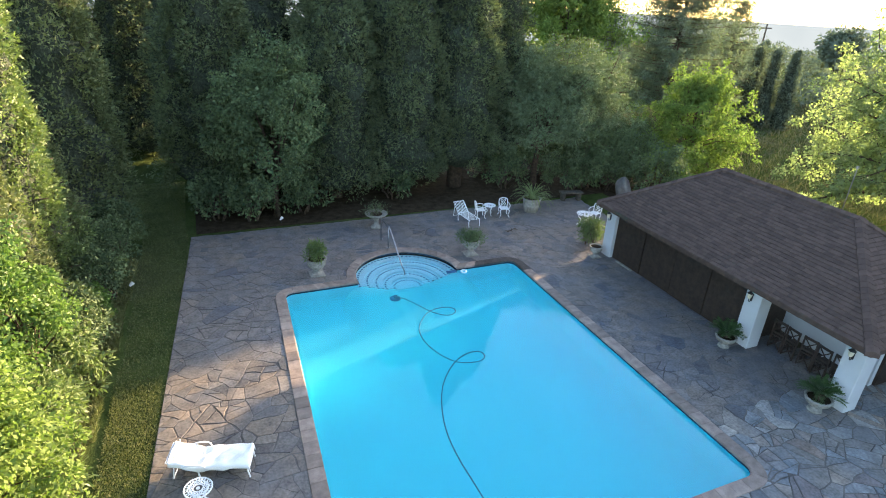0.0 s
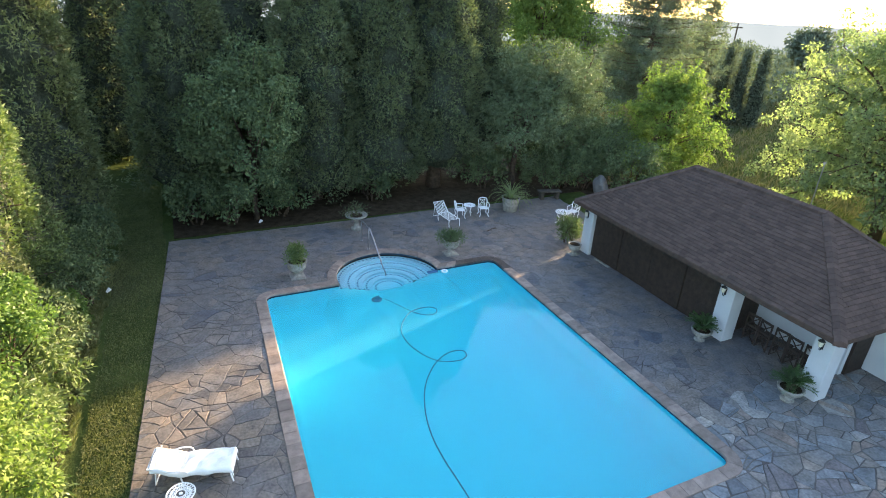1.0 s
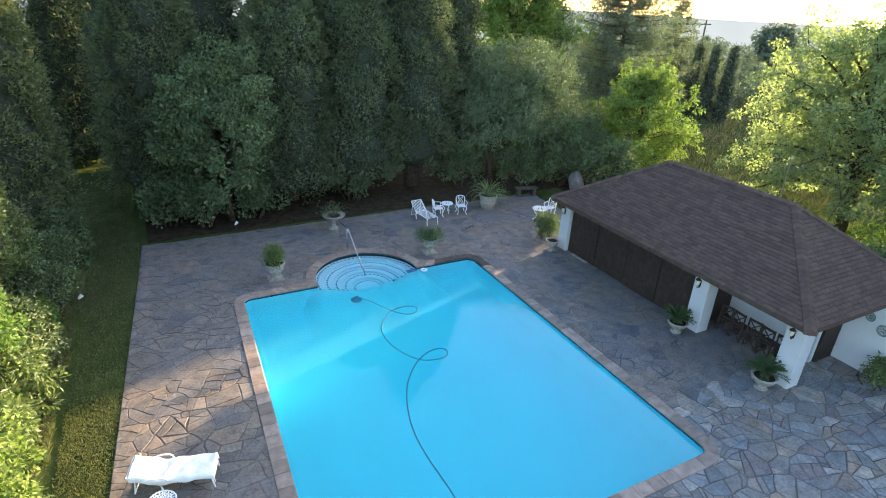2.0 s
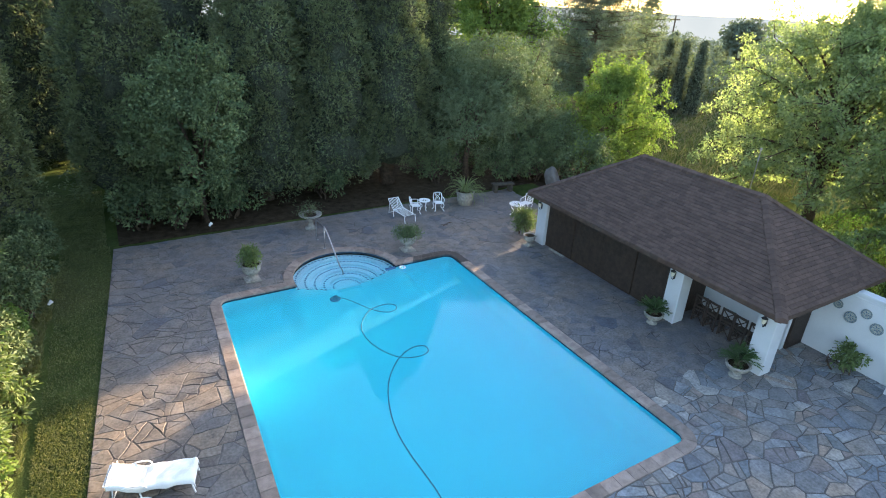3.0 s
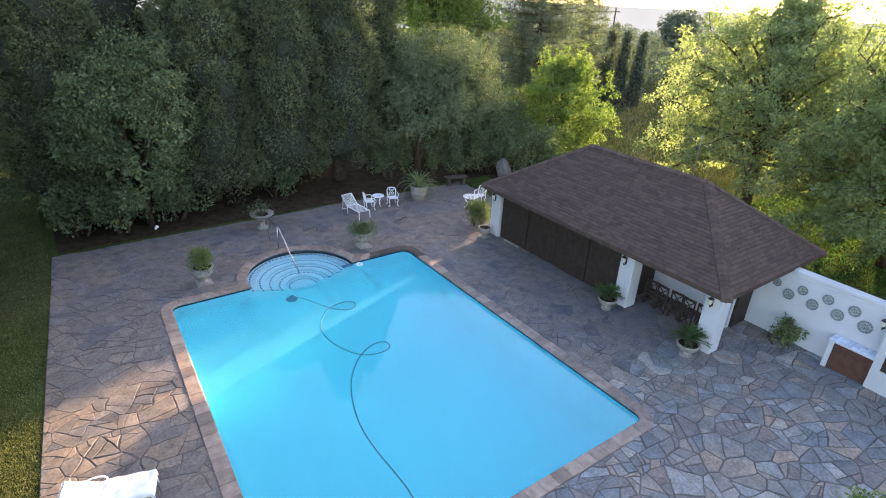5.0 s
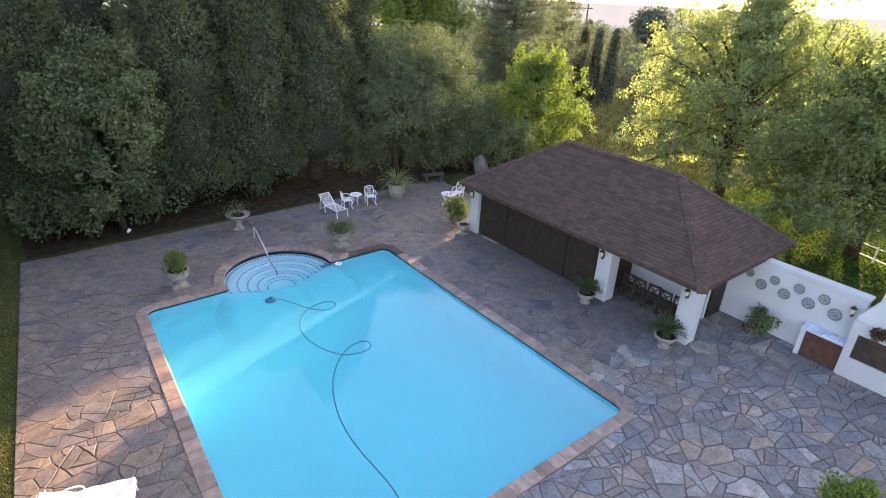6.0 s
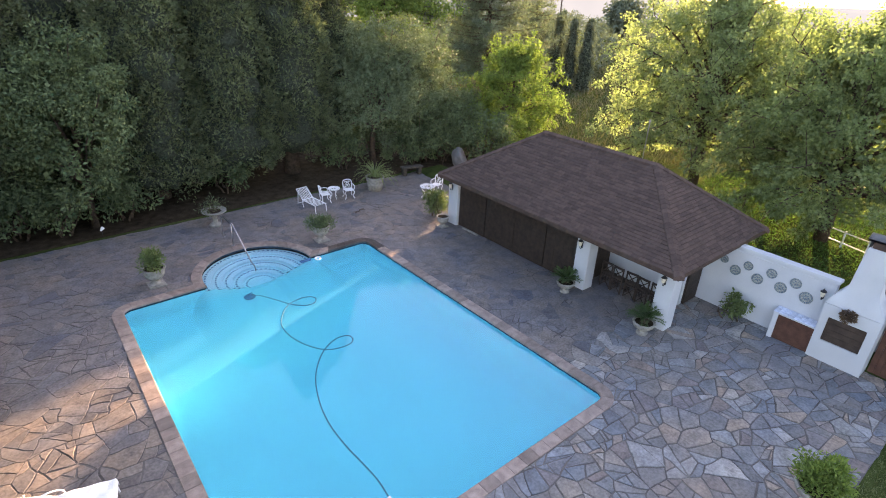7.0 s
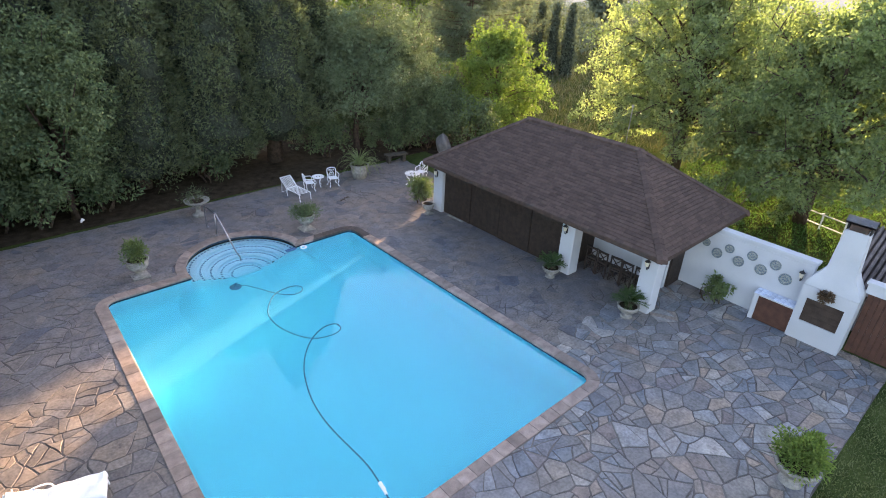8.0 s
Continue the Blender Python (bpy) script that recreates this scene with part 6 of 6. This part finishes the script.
# ---- coping stones round the pool ----
def coping():
    t = POOL
    outer = [Vector((x, y)) for x, y in pool_outline(0.31)]
    inn = [Vector((x, y)) for x, y in pool_outline(-0.03)]
    n = len(inn)
    cum = [0.0]
    for i in range(n):
        cum.append(cum[-1] + (inn[(i + 1) % n] - inn[i]).length)
    total = cum[-1]

    def at(s):
        s %= total
        i = max(k for k in range(n) if cum[k] <= s)
        f = (s - cum[i]) / max(1e-6, cum[i + 1] - cum[i])
        return inn[i].lerp(inn[(i + 1) % n], f), outer[i].lerp(outer[(i + 1) % n], f)
    count = int(total / 0.40)
    rnd = random.Random(5)
    for k in range(count):
        s0, s1 = total * k / count + 0.005, total * (k + 1) / count - 0.005
        sub = sorted({s0, (s0 + s1) / 2, s1} | {c for c in cum if s0 < c < s1})
        bm = bmesh.new()
        top = 0.018 + rnd.uniform(-0.004, 0.004)
        rows = []
        for s in sub:
            a, b = at(s)
            nrm = (b - a).normalized()
            a2, b2 = a + nrm * 0.02, b - nrm * 0.008
            rows.append([bm.verts.new((*q, z)) for q, z in ((a, -0.045), (a - nrm * 0.006, -0.012), (a2, top), (b2, top), (b, top - 0.012), (b, -0.06))])
        for p, q in zip(rows, rows[1:]):
            for j in range(5):
                bm.faces.new((p[j], p[j + 1], q[j + 1], q[j]))
            bm.faces.new((p[5], p[0], q[0], q[5]))
        bm.faces.new(rows[0])
        bm.faces.new(rows[-1][::-1])
        mid = at((s0 + s1) / 2)[0]
        part("coping_stone", bm, M_COPING_DARK if mid.x > 7.0 and mid.y > -0.9 else M_COPING, t)


coping()


# ---- crazy paving: cells about scattered seeds, cut back from the coping ----
def clip(poly, p, nrm):
    """The part of a convex polygon on the side of p to which nrm points."""
    out = []
    n = len(poly)
    for i in range(n):
        a, b = poly[i], poly[(i + 1) % n]
        da, db = (a[0] - p[0]) * nrm[0] + (a[1] - p[1]) * nrm[1], (b[0] - p[0]) * nrm[0] + (b[1] - p[1]) * nrm[1]
        if da >= 0:
            out.append(a)
        if da * db < 0:
            f = da / (da - db)
            out.append((a[0] + (b[0] - a[0]) * f, a[1] + (b[1] - a[1]) * f))
    return out


def area(poly):
    return 0.5 * abs(sum(poly[i - 1][0] * poly[i][1] - poly[i][0] * poly[i - 1][1] for i in range(len(poly)))) if len(poly) > 2 else 0.0


def cut_out(cells, convex):
    """Takes a convex counter-clockwise polygon out of the cells."""
    res = []
    x0, x1 = min(p[0] for p in convex), max(p[0] for p in convex)
    y0, y1 = min(p[1] for p in convex), max(p[1] for p in convex)
    for c in cells:
        if max(p[0] for p in c) < x0 or min(p[0] for p in c) > x1 or max(p[1] for p in c) < y0 or min(p[1] for p in c) > y1:
            res.append(c)
            continue
        rest = c
        for i in range(len(convex)):
            a, b = convex[i], convex[(i + 1) % len(convex)]
            nrm = (b[1] - a[1], a[0] - b[0])
            o = clip(rest, a, nrm)
            if area(o) > 0.006:
                res.append(o)
            rest = clip(rest, a, (-nrm[0], -nrm[1]))
            if len(rest) < 3:
                break
    return res


def split(poly, grain, out, rnd):
    """Breaks a patch into angular flags, mostly along the grain and across it."""
    a = area(poly)
    if a < rnd.choice((0.07, 0.16, 0.26, 0.5)) * rnd.uniform(0.8, 1.2):
        if len(poly) > 2 and a > 0.008:
            out.append(poly)
        return
    cx, cy = sum(p[0] for p in poly) / len(poly), sum(p[1] for p in poly) / len(poly)
    spans = []
    for turn in (grain, grain + math.pi / 2):
        d = [p[0] * math.cos(turn) + p[1] * math.sin(turn) for p in poly]
        spans.append(max(d) - min(d))
    across = spans[0] * rnd.uniform(0.7, 1.5) > spans[1]
    turn = grain + (0 if across else math.pi / 2) + rnd.gauss(0, 0.24)
    nrm = (math.cos(turn), math.sin(turn))
    shift = rnd.uniform(-0.2, 0.2) * (spans[0] if across else spans[1])
    q = (cx + nrm[0] * shift, cy + nrm[1] * shift)
    for side in (1, -1):
        half = clip(poly, q, (side * nrm[0], side * nrm[1]))
        if len(half) > 2:
            split(half, grain + rnd.gauss(0, 0.18), out, rnd)


def paving_cells():
    """Broken flags fitted together: large patches laid first, small ones in the gaps, each patch broken along its own grain."""
    rnd = random.Random(11)
    stretch = 1.28
    seeds, bins = [], collections.defaultdict(list)

    def near_seeds(x, y, reach):
        k = int(reach / 0.6) + 1
        bx, by = int(x // 0.6), int(y // 0.6)
        for i in range(bx - k, bx + k + 1):
            for j in range(by - k, by + k + 1):
                yield from bins[(i, j)]
    for radius, tries in ((0.62, 110), (0.46, 500), (0.32, 1800), (0.19, 3500)):
        for _ in range(tries):
            x, y = rnd.uniform(-5.4 / stretch, 16.4 / stretch), rnd.uniform(-17.6, 6.6)
            if 0.4 < x * stretch < POOL_W - 0.4 and -POOL_L + 0.4 < y < -0.4:
                continue
            r = radius * rnd.uniform(0.8, 1.2)
            if all(math.hypot(x - seeds[k][0], y - seeds[k][1]) > 0.70 * (r + seeds[k][2]) for k in near_seeds(x, y, r + 0.6)):
                bins[(int(x // 0.6), int(y // 0.6))].append(len(seeds))
                seeds.append((x, y, r))
    cells = []
    for k, (x, y, r) in enumerate(seeds):
        w, tilt = r * 2.0 + 0.22, rnd.uniform(0, 1.6)
        poly = [(x + w * math.cos(i * math.tau / 5 + tilt), y + w * math.sin(i * math.tau / 5 + tilt)) for i in range(5)]
        for q in near_seeds(x, y, r + 2.0):
            if q == k:
                continue
            dx, dy = seeds[q][0] - x, seeds[q][1] - y
            d2 = dx * dx + dy * dy
            if d2 > (2.4 * (r + seeds[q][2])) ** 2:
                continue
            f = (d2 + r * r - seeds[q][2] ** 2) / (2 * d2)
            poly = clip(poly, (x + dx * f, y + dy * f), (-dx, -dy))
            if len(poly) < 3:
                break
        if len(poly) < 3:
            continue
        poly = [(p[0] * stretch, p[1]) for p in poly]
        split(poly, rnd.uniform(0, math.pi), cells, rnd)
    # outer edge of the paving
    edge = DECK
    for a, b in ((0, 1), (1, 2), (2, 3), (3, 4), (4, 5), (5, 6), (7, 8)):
        pa, pb = edge[a], edge[b]
        nrm = (-(pb[1] - pa[1]), pb[0] - pa[0])
        if a in (0, 1, 2, 3):
            lo, hi = pb[1], pa[1]
            new_cells = []
            for c in cells:
                cy = sum(p[1] for p in c) / len(c)
                if lo <= cy < hi or (a == 0 and cy >= hi) or (a == 3 and cy < lo):
                    c = clip(c, pa, nrm)
                if area(c) > 0.012:
                    new_cells.append(c)
            cells = new_cells
        elif a == 5:
            continue
        else:
            cells = [c for c in (clip(c, pa, nrm) for c in cells) if area(c) > 0.012]
    cells = [c for c in (clip(c, (0, 5.62), (0, -1)) for c in cells) if area(c) > 0.012]
    g = 0.307
    rect = []
    for cx, cy, a0 in ((0.30, 0.30 - POOL_L, 180), (POOL_W - 0.30, 0.30 - POOL_L, 270), (POOL_W - 0.30, -0.30, 0), (0.30, -0.30, 90)):
        rect += [splay(cx + (0.30 + g) * math.cos(radians(a0 + 45 * k)), cy + (0.30 + g) * math.sin(radians(a0 + 45 * k))) for k in range(3)]
    cells = cut_out(cells, rect)
    bay = [(STEP_C[0] + (STEP_R + g) * math.cos(k * math.tau / 28), STEP_C[1] + (STEP_R + g) * math.sin(k * math.tau / 28)) for k in range(28)]
    return cut_out(cells, bay)


def joint(x, y):
    """Half the joint's width: open in the near paving and beside the pool, nearly shut elsewhere, with a few opened cracks."""
    near = min(1.0, max(0.0, (-9.4 - y) / 2.2)) * min(1.0, max(0.0, (x - 3.5) / 2.0))
    side = math.exp(-((x + 1.9) / 1.5) ** 4 - ((y + 3.6) / 6.0) ** 4) * max(0.0, min(1.0, 0.5 + 1.2 * noise.noise((x * 0.8, y * 0.8, 5.1))))
    crack = min(1.0, max(0.0, noise.noise((x * 0.9, y * 0.9, 3.3)) - 0.36) * 8) * (x > 8.8 or y > 0.4)
    return 0.0032 + max(0.0125 * near, 0.015 * side, 0.014 * crack)


def warp(x, y):
    """Bends the straight cuts of the squarer flags."""
    a = 0.075 * min(1.0, max(0.0, (x + 2.8 - 0.072 * (y - 5.6)) / 0.5)) * (0.6 if y < -10.5 and x > 3 else 1.0)
    return (x + a * noise.noise((x * 2.2, y * 2.2, 1.5)) + 0.4 * a * noise.noise((x * 7, y * 7, 8.5)),
            y + a * noise.noise((x * 2.2, y * 2.2, 21.5)) + 0.4 * a * noise.noise((x * 7, y * 7, 28.5)))


def stone(poly, rnd, verts, faces):
    """A flag: rough outline, worn edge, slightly uneven top."""
    n = len(poly)
    cx, cy = sum(p[0] for p in poly) / n, sum(p[1] for p in poly) / n
    ring = []
    for i in range(n):
        a, b = poly[i], poly[(i + 1) % n]
        ln = math.hypot(b[0] - a[0], b[1] - a[1])
        cut = min(0.25, rnd.uniform(0.008, 0.04) / max(ln, 1e-6))
        k = max(1, min(7, int(ln / 0.15)))
        stops = [cut + (1 - 2 * cut) * j / k for j in range(k + 1)]
        for f in stops:
            w = rnd.uniform(-0.012, 0.008)
            x, y = a[0] + (b[0] - a[0]) * f, a[1] + (b[1] - a[1]) * f
            nx, ny = -(b[1] - a[1]) / max(ln, 1e-6), (b[0] - a[0]) / max(ln, 1e-6)
            if nx * (cx - x) + ny * (cy - y) < 0:
                nx, ny = -nx, -ny
            gap = max(0.001, joint(x, y) - w * 32 * joint(x, y))
            ring.append(warp(x + nx * gap, y + ny * gap))
    worn = min(1.0, 0.22 + joint(cx, cy) / 0.012)
    top = rnd.uniform(-0.006, 0.008) * worn
    tx, ty = rnd.uniform(-0.008, 0.008) * worn, rnd.uniform(-0.008, 0.008) * worn
    b0, m = len(verts), len(ring)
    for x, y in ring:
        verts.append((x, y, -0.045))
    for x, y in ring:
        verts.append((x, y, top - 0.006 * worn + tx * (x - cx) + ty * (y - cy)))
    for x, y in ring:
        d = math.hypot(x - cx, y - cy) + 1e-6
        verts.append((x - (x - cx) / d * 0.014, y - (y - cy) / d * 0.014, top + tx * (x - cx) + ty * (y - cy)))
    for i in range(m):
        j = (i + 1) % m
        faces.append((b0 + i, b0 + j, b0 + m + j, b0 + m + i))
        faces.append((b0 + m + i, b0 + m + j, b0 + 2 * m + j, b0 + 2 * m + i))
    faces.append(tuple(range(b0 + 2 * m, b0 + 3 * m)))


def paving():
    rnd = random.Random(12)
    cells = paving_cells()

    def centre(c):
        return sum(p[0] for p in c) / len(c), sum(p[1] for p in c) / len(c)
    # the flags at the near end of the pool and along its long side by the lawn are single pieces
    cells.sort(key=lambda c: min(math.hypot(centre(c)[0] - 7.5, centre(c)[1] + 13.5), math.hypot(centre(c)[0] + 2.0, (centre(c)[1] + 5.5))))
    for c in cells[:298]:
        vs, fs = [], []
        stone(c, rnd, vs, fs)
        me = bpy.data.meshes.new("flagstone")
        me.from_pydata(vs, [], fs)
        me.materials.append(M_STONE_TAN if centre(c)[0] < 0 else M_STONE)
        ob = new("flagstone", me)
        ob.parent = PAVEMENT
    near = [c for c in cells[298:] if centre(c)[1] < -9.6 and centre(c)[0] > 3]
    far = [c for c in cells[298:] if not (centre(c)[1] < -9.6 and centre(c)[0] > 3)]
    for group, material, label in ((near, M_STONE_NEAR, "blue-grey and tan slate flags with open joints"), (far, M_STONE_REST, "worn grey slate flags with tight joints")):
        vs, fs = [], []
        for c in group:
            stone(c, rnd, vs, fs)
        me = bpy.data.meshes.new("flagstones")
        me.from_pydata(vs, [], fs)
        me.materials.append(material)
        ob = tagged(new("flagstones", me), label, kind="stuff")
        ob.parent = PAVEMENT


paving()


# ---- roof shingles ----
def shingles():
    rnd = random.Random(21)
    singles, rest_v, rest_f = 0, [], []
    sides = [  # eave corner, along, in towards the ridge, eave length, run, cut at the start and end a metre of run
        ((EX0, EY0), (0, 1), (1, 0), EY1 - EY0, RX - EX0, (RY0 - EY0) / (RX - EX0), (EY1 - RY1) / (RX - EX0)),
        ((EX1, EY0), (-1, 0), (0, 1), EX1 - EX0, RY0 - EY0, (EX1 - RX) / (RY0 - EY0), (RX - EX0) / (RY0 - EY0)),
        ((EX1, EY1), (0, -1), (-1, 0), EY1 - EY0, EX1 - RX, (EY1 - RY1) / (EX1 - RX), (RY0 - EY0) / (EX1 - RX)),
        ((EX0, EY1), (1, 0), (0, -1), EX1 - EX0, EY1 - RY1, (RX - EX0) / (EY1 - RY1), (EX1 - RX) / (EY1 - RY1)),
    ]
    cube = [(0, 1, 2, 3), (4, 7, 6, 5), (0, 4, 5, 1), (1, 5, 6, 2), (2, 6, 7, 3), (3, 7, 4, 0)]
    for n, (c, al, inn, length, run, ca, cb) in enumerate(sides):
        rise = (RZ - EZ) / run
        slope = math.hypot(1, rise)
        rows = int(run * slope / 0.125)
        for r in range(rows):
            d0, d1 = r * run / rows - 0.02, (r + 1.25) * run / rows
            d1 = min(d1, run)
            s = ca * max(0, d0) + (-0.05 if r % 2 else -0.20)
            end = length - cb * max(0, d0)
            while s < end:
                w = rnd.uniform(0.26, 0.34)
                a, b = max(s, ca * max(0, d0)) + 0.004, min(s + w, end) - 0.004
                s += w
                if b - a < 0.04:
                    continue
                lift = rnd.uniform(0.0, 0.006)
                vs = []
                for dd, hz, hb in ((d0 + rnd.uniform(-0.008, 0.008), 0.046 + lift, 0.012), (d1, 0.012, 0.002)):
                    aa, bb = max(a, ca * dd), min(b, length - cb * dd)
                    if bb < aa:
                        aa = bb = (aa + bb) / 2
                    for h in (hb, hz):
                        for q in ((aa, bb) if h == hb else (bb, aa)):
                            vs.append((c[0] + al[0] * q + inn[0] * dd, c[1] + al[1] * q + inn[1] * dd, EZ + rise * dd + h))
                near = n == 1 or (n == 0 and a < 3.6)
                if near and singles < 296:
                    me = bpy.data.meshes.new("shingle")
                    me.from_pydata(vs, [], cube)
                    me.materials.append(M_SHINGLE)
                    ob = new("shingle", me)
                    ob.parent = ROOF
                    singles += 1
                else:
                    k = len(rest_v)
                    rest_v += vs
                    rest_f += [tuple(k + i for i in f) for f in cube]
    me = bpy.data.meshes.new("shingles")
    me.from_pydata(rest_v, [], rest_f)
    me.materials.append(M_SHINGLE_REST)
    ob = tagged(new("shingles", me), "brown roof shingles", kind="stuff")
    ob.parent = ROOF
    # caps along hips and ridge
    caps = [((EX0, EY0, EZ), (RX, RY0, RZ)), ((EX1, EY0, EZ), (RX, RY0, RZ)), ((EX1, EY1, EZ), (RX, RY1, RZ)), ((EX0, EY1, EZ), (RX, RY1, RZ)),
            ((RX, RY0, RZ), (RX, RY1, RZ))]
    for p, q in caps:
        p, q = Vector(p), Vector(q)
        ln = (q - p).length
        n = int(ln / 0.19)
        d = (q - p).normalized()
        s = d.cross(Vector((0, 0, 1))).normalized()
        for k in range(n):
            a, b = p + d * (ln * k / n - 0.02), p + d * min(ln + 0.03, ln * (k + 1.2) / n)
            vs = []
            for e, h, w in ((a, 0.076 + rnd.uniform(0, 0.003), 0.15), (b, 0.066, 0.138)):
                up = Vector((0, 0, 1))
                vs += [e - s * w - up * 0.045 + up * h * 0.8, e + up * h, e + s * w - up * 0.045 + up * h * 0.8,
                       e - s * w - up * 0.09, e + s * w - up * 0.09]
            fs = [(0, 1, 6, 5), (1, 2, 7, 6), (0, 3, 4, 2, 1), (5, 6, 7, 9, 8), (0, 5, 8, 3), (2, 4, 9, 7)]
            me = bpy.data.meshes.new("ridge_cap")
            me.from_pydata([tuple(v) for v in vs], [], fs)
            me.materials.append(M_SHINGLE)
            ob = new("ridge_cap", me)
            ob.parent = ROOF


shingles()
